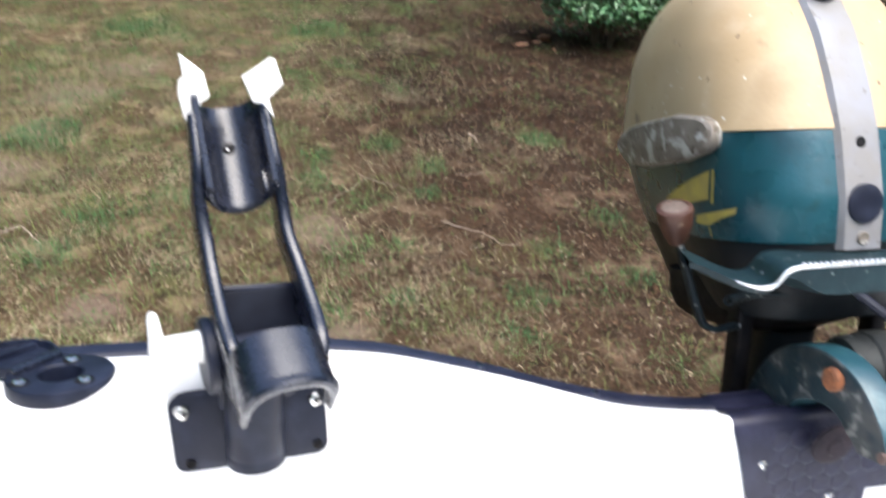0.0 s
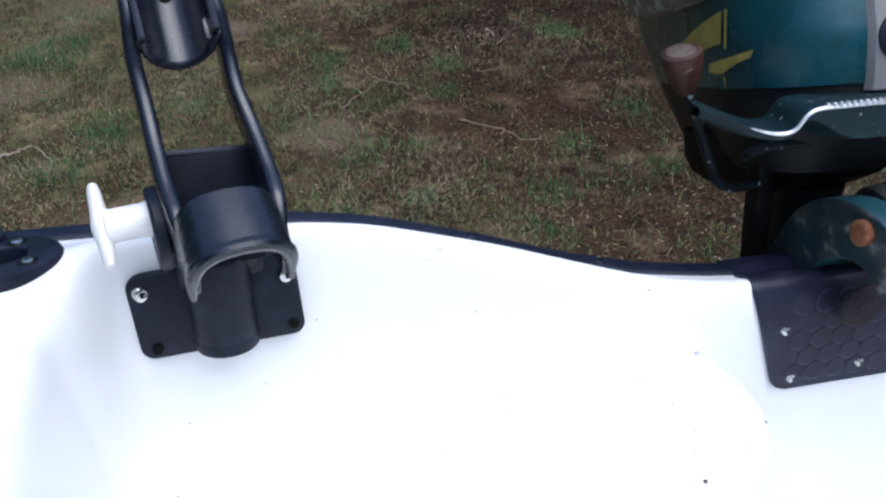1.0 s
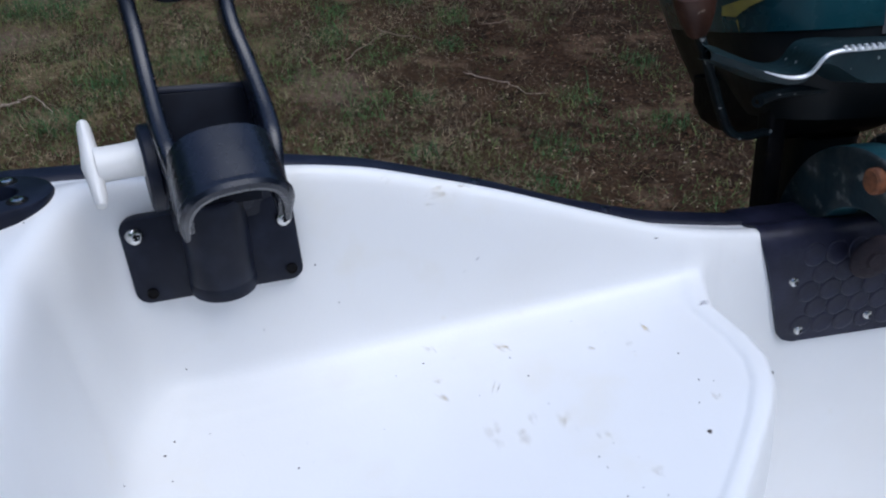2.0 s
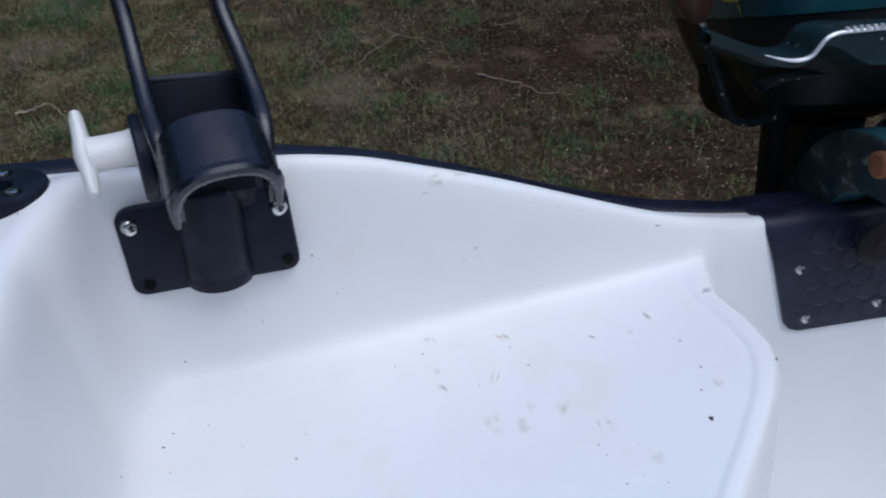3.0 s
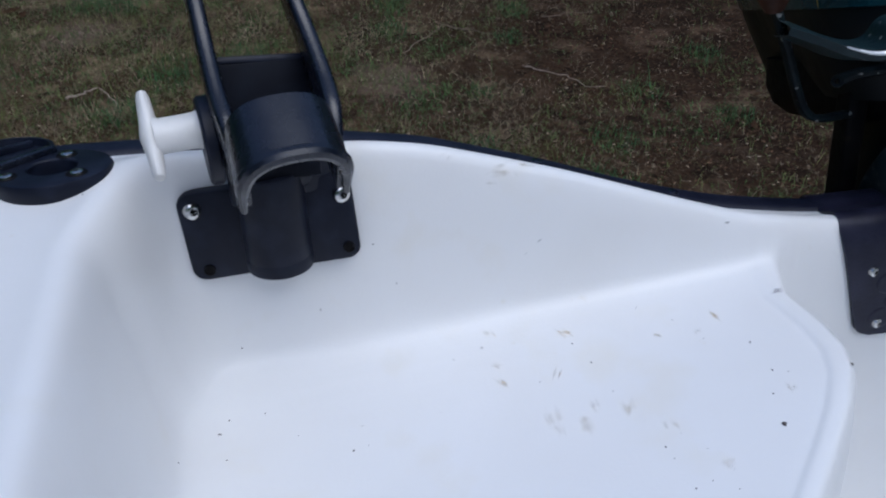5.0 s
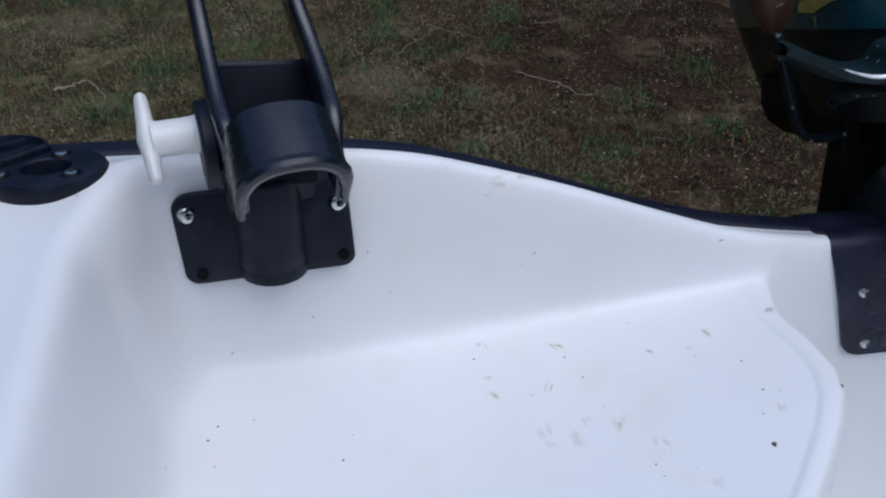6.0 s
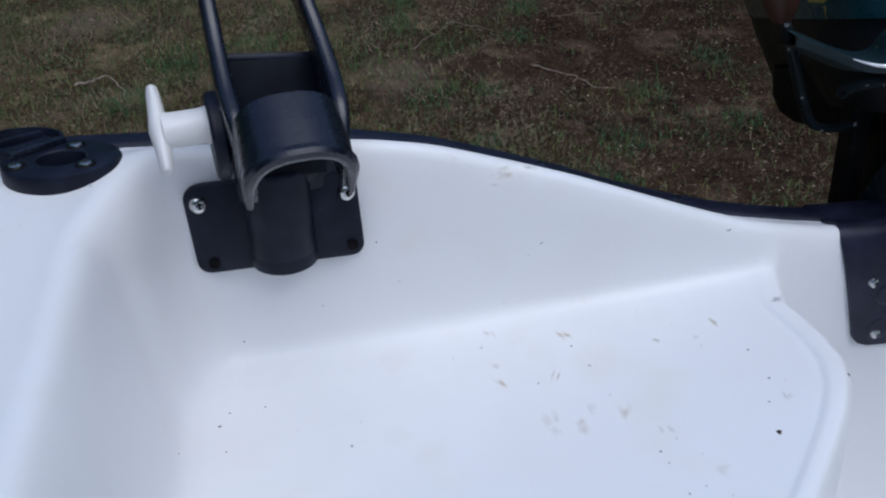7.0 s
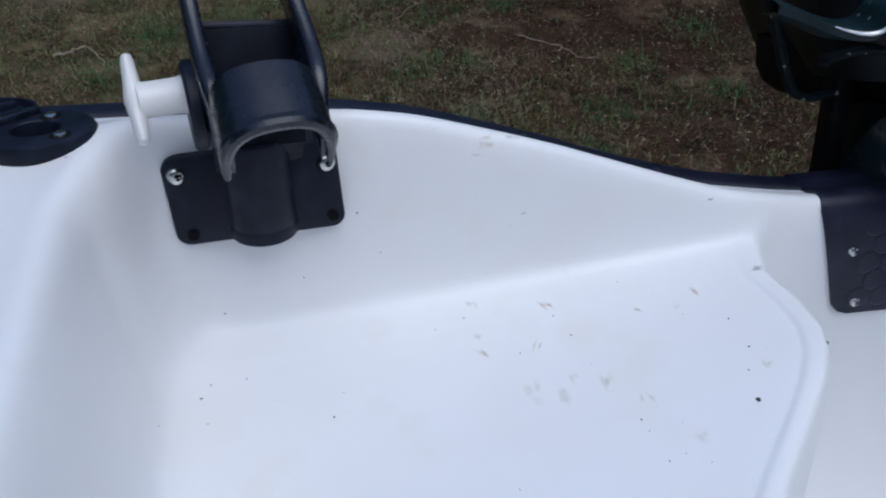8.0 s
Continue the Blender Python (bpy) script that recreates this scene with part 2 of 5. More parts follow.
def ground_material():
    m = bpy.data.materials.new("dry_lawn_soil")
    m.use_nodes = True
    nt = m.node_tree
    b = nt.nodes["Principled BSDF"]
    b.inputs["Roughness"].default_value, b.inputs["Specular IOR Level"].default_value = 0.95, 0.1
    co = nt.nodes.new("ShaderNodeTexCoord").outputs["Object"]

    def noisy(s, d=6.0):
        n = nt.nodes.new("ShaderNodeTexNoise")
        n.inputs["Scale"].default_value, n.inputs["Detail"].default_value = s, d
        nt.links.new(co, n.inputs["Vector"])
        return n.outputs["Fac"]
    prev = None
    for s, a, z, c in ((1.6, 0.42, 0.62, (0.062, 0.038, 0.022)), (5.5, 0.53, 0.66, (0.15, 0.105, 0.068)), (14, 0.50, 0.64, (0.024, 0.015, 0.009)),
                       (60, 0.57, 0.66, (0.10, 0.067, 0.04)), (150, 0.55, 0.62, (0.026, 0.017, 0.01))):
        x = nt.nodes.new("ShaderNodeMix")
        x.data_type = 'RGBA'
        r = nt.nodes.new("ShaderNodeMapRange")
        r.inputs["From Min"].default_value, r.inputs["From Max"].default_value = a, z
        nt.links.new(noisy(s), r.inputs["Value"])
        nt.links.new(r.outputs["Result"], x.inputs[0])
        if prev is None:
            x.inputs[6].default_value = (0.036, 0.022, 0.013, 1)
        else:
            nt.links.new(prev, x.inputs[6])
        x.inputs[7].default_value = (*c, 1)
        prev = x.outputs[2]
    # sandy worn soil gives way to dark humus towards the bushes
    sep = nt.nodes.new("ShaderNodeSeparateXYZ")
    nt.links.new(co, sep.inputs[0])
    lean = nt.nodes.new("ShaderNodeMath")
    lean.operation = 'MULTIPLY_ADD'
    lean.inputs[1].default_value = 1.4
    nt.links.new(noisy(1.3, 4.0), lean.inputs[0])
    nt.links.new(sep.outputs["X"], lean.inputs[2])
    rr = nt.nodes.new("ShaderNodeMapRange")
    rr.inputs["From Min"].default_value, rr.inputs["From Max"].default_value = 1.7, 0.3
    nt.links.new(lean.outputs[0], rr.inputs["Value"])
    tone = nt.nodes.new("ShaderNodeMix")
    tone.data_type, tone.blend_type = 'RGBA', 'MULTIPLY'
    tone.inputs[0].default_value = 1.0
    warm = nt.nodes.new("ShaderNodeMix")
    warm.data_type = 'RGBA'
    warm.inputs[6].default_value, warm.inputs[7].default_value = (0.72, 0.68, 0.66, 1), (1.22, 1.26, 1.12, 1)
    nt.links.new(rr.outputs["Result"], warm.inputs[0])
    nt.links.new(prev, tone.inputs[6])
    nt.links.new(warm.outputs[2], tone.inputs[7])
    prev = tone.outputs[2]
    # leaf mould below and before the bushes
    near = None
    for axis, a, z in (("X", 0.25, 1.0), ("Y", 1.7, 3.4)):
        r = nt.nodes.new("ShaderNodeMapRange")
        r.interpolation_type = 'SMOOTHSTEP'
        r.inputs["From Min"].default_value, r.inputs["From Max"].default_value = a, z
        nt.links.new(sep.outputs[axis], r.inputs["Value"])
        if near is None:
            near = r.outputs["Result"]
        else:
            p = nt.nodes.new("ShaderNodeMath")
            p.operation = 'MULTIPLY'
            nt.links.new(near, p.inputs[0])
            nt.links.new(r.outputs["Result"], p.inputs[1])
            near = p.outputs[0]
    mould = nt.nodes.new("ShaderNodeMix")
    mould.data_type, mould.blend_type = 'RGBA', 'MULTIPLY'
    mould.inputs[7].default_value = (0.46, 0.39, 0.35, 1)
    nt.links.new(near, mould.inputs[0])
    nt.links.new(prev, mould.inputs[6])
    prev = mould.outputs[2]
    # pale sandy soil in the trodden patches, broken up by clods
    at = nt.nodes.new("ShaderNodeAttribute")
    at.attribute_name = "sand"
    ragged = nt.nodes.new("ShaderNodeMath")
    ragged.operation = 'MULTIPLY_ADD'
    ragged.inputs[1].default_value = 1.1
    nt.links.new(noisy(16, 8.0), ragged.inputs[0])
    nt.links.new(at.outputs["Fac"], ragged.inputs[2])
    edge = nt.nodes.new("ShaderNodeMapRange")
    edge.inputs["From Min"].default_value, edge.inputs["From Max"].default_value, edge.inputs["To Max"].default_value = 0.74, 1.30, 0.85
    nt.links.new(ragged.outputs[0], edge.inputs["Value"])
    pale = nt.nodes.new("ShaderNodeMix")
    pale.data_type = 'RGBA'
    clod = nt.nodes.new("ShaderNodeMix")
    clod.data_type = 'RGBA'
    clod.inputs[6].default_value, clod.inputs[7].default_value = (0.085, 0.058, 0.042, 1), (0.17, 0.122, 0.088, 1)
    nt.links.new(noisy(38, 8.0), clod.inputs[0])
    nt.links.new(edge.outputs["Result"], pale.inputs[0])
    nt.links.new(prev, pale.inputs[6])
    nt.links.new(clod.outputs[2], pale.inputs[7])
    prev = pale.outputs[2]
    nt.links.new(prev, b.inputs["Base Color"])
    bp = nt.nodes.new("ShaderNodeBump")
    bp.inputs["Strength"].default_value, bp.inputs["Distance"].default_value = 1.0, 0.02
    nt.links.new(noisy(45, 10), bp.inputs["Height"])
    nt.links.new(bp.outputs["Normal"], b.inputs["Normal"])
    return m


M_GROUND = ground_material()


# ---- mesh helpers ----
def empty(name, m, label, category, group="", kind=""):
    e = new(name)
    e.matrix_world = m
    return tagged(e, label, category, group, kind)


def mesh_of(verts, faces, mat, smooth=True, name="mesh"):
    me = bpy.data.meshes.new(name)
    me.from_pydata([tuple(v) for v in verts], [], faces)
    if mat:
        me.materials.append(mat)
    if smooth:
        me.polygons.foreach_set("use_smooth", [True] * len(me.polygons))
    me.update()
    return me


def part(name, bm, mat, parent=None, label="", m=None, smooth=True, sharp=35):
    """One mesh object from a bmesh (or ready mesh) under a thing or part."""
    if isinstance(bm, bpy.types.Mesh):
        me = bm
    else:
        bmesh.ops.recalc_face_normals(bm, faces=bm.faces)
        me = bpy.data.meshes.new(name)
        bm.to_mesh(me)
        bm.free()
        me.materials.append(mat)
        if smooth:
            me.polygons.foreach_set("use_smooth", [True] * len(me.polygons))
            me.set_sharp_from_angle(angle=radians(sharp))
    ob = new(name, me)
    ob.parent = parent
    if m is not None:
        ob.matrix_local = m
    if label:
        tagged(ob, label)
    return ob


def thing(name, bm, mat, label, category, m=None, group="", kind="", smooth=True, sharp=35):
    return tagged(part(name, bm, mat, None, "", m, smooth, sharp), label, category, group, kind)


def box(sx, sy, sz, bevel=0.0, at=(0, 0, 0), segs=2):
    bm = bmesh.new()
    bmesh.ops.create_cube(bm, size=1)
    bmesh.ops.scale(bm, vec=(sx, sy, sz), verts=bm.verts)
    if bevel:
        bmesh.ops.bevel(bm, geom=bm.edges[:], offset=bevel, segments=segs, profile=0.5, affect='EDGES')
    bmesh.ops.translate(bm, vec=at, verts=bm.verts)
    return bm


def prism(outline, depth, bevel=0.0, segs=2):
    """A flat outline in x, z pushed along +y by depth, its rims rounded."""
    bm = bmesh.new()
    f = bm.faces.new([bm.verts.new((x, 0, z)) for x, z in outline])
    r = bmesh.ops.extrude_face_region(bm, geom=[f])
    vs = [v for v in r["geom"] if isinstance(v, bmesh.types.BMVert)]
    bmesh.ops.translate(bm, vec=(0, depth, 0), verts=vs)
    bmesh.ops.recalc_face_normals(bm, faces=bm.faces)
    if bevel:
        rims = [e for e in bm.edges if len(e.link_faces) == 2 and e.calc_face_angle(0) > 1.2]
        bmesh.ops.bevel(bm, geom=rims, offset=bevel, segments=segs, profile=0.5, affect='EDGES')
    return bm


def rounded_rect(x0, z0, x1, z1, r, n=5):
    pts = []
    for cx, cz, a0 in ((x1 - r, z1 - r, 0), (x0 + r, z1 - r, 90), (x0 + r, z0 + r, 180), (x1 - r, z0 + r, 270)):
        for k in range(n + 1):
            a = radians(a0 + 90 * k / n)
            pts.append((cx + r * math.cos(a), cz + r * math.sin(a)))
    return pts


def lathe(profile, segs=28):
    """Profile rows (radius, z) turned round z."""
    bm = bmesh.new()
    rings = []
    for r, z in profile:
        if r < 1e-6:
            rings.append([bm.verts.new((0, 0, z))])
        else:
            rings.append([bm.verts.new((r * math.cos(2 * math.pi * k / segs), r * math.sin(2 * math.pi * k / segs), z)) for k in range(segs)])
    for a, b in zip(rings, rings[1:]):
        for k in range(segs):
            j = (k + 1) % segs
            if len(a) == 1:
                bm.faces.new((a[0], b[k], b[j]))
            elif len(b) == 1:
                bm.faces.new((a[k], b[0], a[j]))
            else:
                bm.faces.new((a[k], b[k], b[j], a[j]))
    return bm


def spline(pts, n=8):
    """Catmull-Rom through points."""
    p = [Vector(q) for q in pts]
    p = [p[0] * 2 - p[1]] + p + [p[-1] * 2 - p[-2]]
    out = []
    for i in range(1, len(p) - 2):
        for k in range(n):
            t = k / n
            out.append(0.5 * ((2 * p[i]) + (p[i + 1] - p[i - 1]) * t + (2 * p[i - 1] - 5 * p[i] + 4 * p[i + 1] - p[i + 2]) * t * t
                              + (3 * p[i] - p[i - 1] - 3 * p[i + 1] + p[i + 2]) * t ** 3))
    return out + [p[-2]]


def sweep(path, section, closed=False, up=(0, 0, 1), scale=None):
    """A closed section (u, v) carried along a path; u lies across, v along up."""
    bm = bmesh.new()
    path = [Vector(q) for q in path]
    n, rings = len(path), []
    for i, q in enumerate(path):
        a, b = (path[(i - 1) % n], path[(i + 1) % n]) if closed else (path[max(i - 1, 0)], path[min(i + 1, n - 1)])
        t = (b - a).normalized()
        u = t.cross(Vector(up)).normalized()
        v = u.cross(t).normalized()
        k = scale(i / (n - 1)) if scale else 1
        rings.append([bm.verts.new(q + (u * x + v * y) * k) for x, y in section])
    m = len(section)
    for i in range(n if closed else n - 1):
        a, b = rings[i], rings[(i + 1) % n]
        for k in range(m):
            bm.faces.new((a[k], a[(k + 1) % m], b[(k + 1) % m], b[k]))
    if not closed:
        bm.faces.new(rings[0][::-1])
        bm.faces.new(rings[-1])
    return bm


def circle(r, n=10, squash=1.0):
    return [(r * math.cos(2 * math.pi * k / n), squash * r * math.sin(2 * math.pi * k / n)) for k in range(n)]


def join(*bms):
    """One bmesh out of several."""
    out = bms[0]
    for other in bms[1:]:
        me = bpy.data.meshes.new("tmp")
        other.to_mesh(me)
        other.free()
        out.from_mesh(me)
        bpy.data.meshes.remove(me)
    return out


def moved(bm, m):
    bmesh.ops.transform(bm, matrix=m, verts=bm.verts)
    return bm


def screw_bm(r=0.005, h=0.003):
    """Pan head with a cross recess."""
    bm = lathe([(0, -0.002), (r, -0.002), (r, h * 0.3), (r * 0.92, h * 0.7), (r * 0.7, h * 0.95), (r * 0.45, h), (r * 0.4, h * 0.55), (0, h * 0.5)], 20)
    return bm


def screw(parent, name, m, r=0.005, h=0.003):
    """A pan-head screw with its dark cross slot; its axis is m's z."""
    s = part(name, screw_bm(r, h), M_STEEL, parent, "shiny stainless pan-head screw", m)
    cross = join(box(r * 0.95, r * 0.2, 0.0006, 0, (0, 0, h * 0.62)), box(r * 0.2, r * 0.95, 0.0006, 0, (0, 0, h * 0.62)))
    part("slot", cross, M_DARK, s)
    return s


# ---- ground ----
def ground_height(x, y):
    return 0.012 * np.sin(x * 1.9 + 0.7) * np.cos(y * 1.6) + 0.008 * np.sin(x * 5.3 + y * 3.1)


gx = np.concatenate([[-600, -200, -60, -20, -8], np.linspace(-5, 7, 241), [10, 24, 60, 200, 600]])
gy = np.concatenate([[-600, -200, -60, -20, -8], np.linspace(-4, 8, 241), [11, 24, 60, 200, 600]])
GX, GY = np.meshgrid(gx, gy)
GZ = np.where((abs(GX) < 8) & (abs(GY) < 9), ground_height(GX, GY), 0)
gw = len(gx)
WORN = [(0.30, 2.12, 0.14), (-0.78, 2.76, 0.15), (-0.34, 1.66, 0.10), (-0.65, 3.74, 0.22), (-0.76, 3.24, 0.12), (-0.44, 4.27, 0.20), (0.30, 1.45, 0.09), (0.02, 3.3, 0.12)]


def worn(x, y):
    """Where the lawn is trodden down to pale sandy soil."""
    v = 0
    for tx, ty, r in WORN:
        v = v + np.exp(-((x - tx) ** 2 + ((y - ty) * 0.85) ** 2) / (2 * (0.65 * r) ** 2))
    return np.clip(v, 0, 1)


ground = tagged(new("ground", mesh_of(np.stack([GX.ravel(), GY.ravel(), GZ.ravel()], 1),
                [(j * gw + i, j * gw + i + 1, (j + 1) * gw + i + 1, (j + 1) * gw + i) for j in range(len(gy) - 1) for i in range(gw - 1)], M_GROUND)),
                "dry patchy lawn soil with worn bare earth", "ground", kind="structure")
sand = ground.data.attributes.new("sand", 'FLOAT', 'POINT')
sand.data.foreach_set("value", worn(GX, GY).ravel())

# ---- boat ----
HOLE = (-0.0725, 0.0075)   # the flush rod holder's bore
MID = 0.60            # centre line of the boat
BOW = -2.55
EDGE_X = [-0.30, -0.05, 0.10, 0.15, 0.204, 0.245, 0.288, 0.333, 0.374, 0.425, 0.463, MID]
EDGE_Z = [0.870, 0.867, 0.8635, 0.8555, 0.8385, 0.8248, 0.8078, 0.7915, 0.7785, 0.7695, 0.765, 0.764]
EDGE_XS = np.linspace(-0.30, MID, 600)
EDGE_ZS = np.convolve(np.pad(np.interp(EDGE_XS, EDGE_X, EDGE_Z), 20, mode="edge"), np.hanning(43)[1:-1] / np.hanning(43).sum(), "valid")
SEAT_Y = [-2.0, -0.6, -0.35, -0.25, -0.199, -0.183, -0.16, -0.133, -0.11, -0.09, -0.067, -0.047, -0.034, -0.016, 0.0, 0.2]
SEAT_X = [0.20, 0.20, 0.245, 0.282, 0.3176, 0.3306, 0.3505, 0.3723, 0.387, 0.3925, 0.391, 0.386, 0.382, 0.3855, 0.389, 0.39]


def sstep(a, b, x):
    t = np.clip((x - a) / (b - a), 0, 1)
    return t * t * (3 - 2 * t)


def corner(a, b, r):
    """Distance past the rounded inner corner of two half planes."""
    u, v = np.maximum(a + r, 0), np.maximum(b + r, 0)
    blend = 0.5 * (a + b + 2 * r + np.sqrt((a - b) ** 2 + 0.02 ** 2))
    return np.hypot(u, v) - r + np.where((u > 0) | (v > 0), 0, np.minimum(blend, 0))


def half(x):
    return np.minimum(x, 2 * MID - x)


def wall_dist(x, y):
    side = -0.034 - 0.06 * np.clip(y, -0.26, 0.0) + 0.012 * sstep(-0.07, -0.015, y) - 0.06 * sstep(-0.3, -1.0, y) + 0.25 * sstep(-1.4, BOW + 0.1, y)
    return corner(np.maximum(y - 0.006, BOW + 0.1 - y), side - half(x), 0.040)


def outer_dist(x, y):
    side = -0.215 + 0.30 * sstep(-1.3, BOW, y)
    return corner(np.maximum(y - 0.05, BOW - y), side - half(x), 0.10)


def edge_z(x, y):
    zt = np.interp(half(x), EDGE_XS, EDGE_ZS)
    return zt + (0.867 - zt) * sstep(-0.5, -1.2, y) + 0.10 * sstep(-1.3, BOW, y)


PROFILE_D = np.linspace(-0.12, 0.06, 400)
PROFILE_H = np.interp(PROFILE_D, [-0.12, -0.075, -0.050, -0.026, -0.014, -0.007, -0.002, 0.002, 0.006, 0.011, 0.017, 0.025, 0.06],
                      [0.0, 0.002, 0.013, 0.039, 0.076, 0.142, 0.32, 0.58, 0.82, 0.93, 0.98, 1.0, 1.0])
kern = np.hanning(19)
PROFILE_H = np.convolve(np.pad(PROFILE_H, 9, mode="edge"), kern / kern.sum(), "valid")


def seat_edge_dist(x, y):
    h = half(x)
    e = np.interp(y, SEAT_Y, SEAT_X)
    return (h - e) * 0.80


def crest(x, y):
    """Where the moulding stands up higher before the rim, beside the wall bracket."""
    return sstep(0.05, 0.12, half(x)) * (1 - sstep(0.27, 0.40, half(x))) * sstep(-0.1, 0.0, y)


def boat_z(x, y):
    h = half(x)
    seat = 0.720 + 0.118 * (np.sqrt((h - 0.05) ** 2 + 0.0009) + (h - 0.05)) / 2
    w = wall_dist(x, y)
    p = np.interp(w, PROFILE_D, PROFILE_H)
    d = seat_edge_dist(x, y)
    lip = 0.0013 * np.exp(-((d + 0.007) / 0.0045) ** 2) - 0.0009 * np.exp(-((d + 0.0115) / 0.0015) ** 2) * sstep(-0.020, -0.042, y)
    # the seat's edge runs out softly into the wall
    drop = np.interp(d / (1 + 0.6 * sstep(0.05, 0.5, p)), [0.0, 0.003, 0.007, 0.012, 0.02, 0.032, 0.05, 0.08], [0.0, 0.008, 0.045, 0.15, 0.40, 0.75, 0.96, 1.0])
    seat = seat * (1 - sstep(-1.1, -1.35, y)) + 0.50 * sstep(-1.1, -1.35, y)
    floor = seat + lip + (0.36 + 0.07 * np.exp(np.minimum(w, 0) / 0.035) - seat) * drop
    top = edge_z(x, y) + 0.018 + 0.005 * crest(x, y) - 0.010 * sstep(-0.005, -0.075, h)
    z = floor + (top - floor) * p
    o = outer_dist(x, y)
    return z - (0.018 + 0.009 * crest(x, y) - 0.010 * sstep(-0.005, -0.075, h)) * sstep(-0.040, 0.0, o)


def boat_liner():
    xs = np.concatenate([np.arange(-0.23, -0.135, 0.006), np.arange(-0.135, 0.24, 0.003), np.arange(0.24, 0.43, 0.0018), np.arange(0.43, 0.60, 0.003), np.arange(0.60, 1.45, 0.011)])
    ys = np.concatenate([np.arange(BOW - 0.02, -0.32, 0.022), np.arange(-0.32, 0.062, 0.0025)])
    X, Y = np.meshgrid(xs, ys)
    O = outer_dist(X, Y)
    inside = O <= 0
    for _ in range(6):        # pull the border onto the outer edge
        e = 1e-4
        o = outer_dist(X, Y)
        gx_, gy_ = (outer_dist(X + e, Y) - o) / e, (outer_dist(X, Y + e) - o) / e
        g = np.maximum(gx_ ** 2 + gy_ ** 2, 1e-6)
        s = np.where(o > 0, o / g, 0)
        X, Y = X - s * gx_, Y - s * gy_
    Z = boat_z(X, Y)
    w = len(xs)
    faces = [(j * w + i, j * w + i + 1, (j + 1) * w + i + 1, (j + 1) * w + i)
             for j in range(len(ys) - 1) for i in range(w - 1) if inside[j:j + 2, i:i + 2].any() and math.hypot(xs[i] - HOLE[0], ys[j] - HOLE[1]) > 0.020]
    me = mesh_of(np.stack([X.ravel(), Y.ravel(), Z.ravel()], 1), faces, M_WHITE)
    bm = bmesh.new()
    bm.from_mesh(me)
    bmesh.ops.delete(bm, geom=[v for v in bm.verts if not v.link_faces], context='VERTS')
    bm.to_mesh(me)
    bm.free()
    return me


def perimeter(n=900):
    pts, c = [], (MID, -1.2)
    for k in range(n):
        a = 2 * math.pi * k / n
        lo_, hi_ = 0.0, 3.0
        for _ in range(40):
            mid = (lo_ + hi_) / 2
            if outer_dist(np.float64(c[0] + mid * math.cos(a)), np.float64(c[1] + mid * math.sin(a))) > 0:
                hi_ = mid
            else:
                lo_ = mid
        x, y = c[0] + lo_ * math.cos(a), c[1] + lo_ * math.sin(a)
        pts.append(Vector((x, y, float(edge_z(np.float64(x), np.float64(y)) - 0.004 * crest(np.float64(x), np.float64(y))))))
    return pts


RING = perimeter()
boat = empty("boat", Matrix(), "small white moulded plastic boat with black rim, raised above the lawn", "boat")
part("liner", boat_liner(), None, boat, "white moulded interior with seat, speckled with dirt")
hull_v, hull_f = [], []
LEVELS = [(1.0, -0.004), (0.995, -0.06), (0.97, -0.16), (0.92, -0.30), (0.84, -0.42), (0.70, -0.48), (0.3, -0.50)]
for f, dz in LEVELS:
    hull_v += [(MID + (q.x - MID) * f, -1.2 + (q.y + 1.2) * (1 - (1 - f) * (0.08 if q.y > -1.2 else 0.5)), q.z + dz if dz > -0.2 else 0.80 + dz) for q in RING]
nr = len(RING)
for k in range(len(LEVELS) - 1):
    hull_f += [(k * nr + i, k * nr + (i + 1) % nr, (k + 1) * nr + (i + 1) % nr, (k + 1) * nr + i) for i in range(nr)]
hull_f.append(tuple(range((len(LEVELS) - 1) * nr, len(LEVELS) * nr)))
part("hull", mesh_of(hull_v, hull_f, M_HULL), None, boat, "plain white outer hull")
RIM_SECTION = [(-0.002, 0.0), (0.0, 0.002), (0.004, 0.003), (0.014, 0.0025), (0.0185, -0.001), (0.020, -0.008), (0.018, -0.022), (0.009, -0.026), (-0.002, -0.024)]
rim = part("rim", sweep(RING, RIM_SECTION, True), M_RIM, boat, "black rubber gunwale edging")
for sx in (-0.12, 0.2285, 0.333, 0.82, 1.15):
    z = float(edge_z(np.float64(sx), np.float64(0.05)) - 0.004 * crest(np.float64(sx), np.float64(0.05))) - 0.0012
    part("rivet", lathe([(0, -0.001), (0.006, -0.001), (0.006, 0.001), (0.004, 0.0022), (0, 0.0026)], 14), M_BLACK, rim, "", pose(sx, 0.0575, z + 0.0022, -6, 0, 0))

# two trestles hold the boat up
def trestle(y):
    e = empty("boat_stand", pose(MID, y, 0), "plain timber stand under the boat hull", "stand", "boat stands")
    part("beam", box(0.9, 0.09, 0.06, 0.005, (0, 0, 0.29)), M_TWIG, e)
    for sx in (-0.38, 0.38):
        part("leg", box(0.07, 0.09, 0.27, 0.005, (sx, 0, 0.125)), M_TWIG, e)
    return e


for y in (-0.45, -1.9):
    trestle(y)

# ---- transom pad ----
PAD_X0, PAD_X1 = 0.450, 2 * MID - 0.450


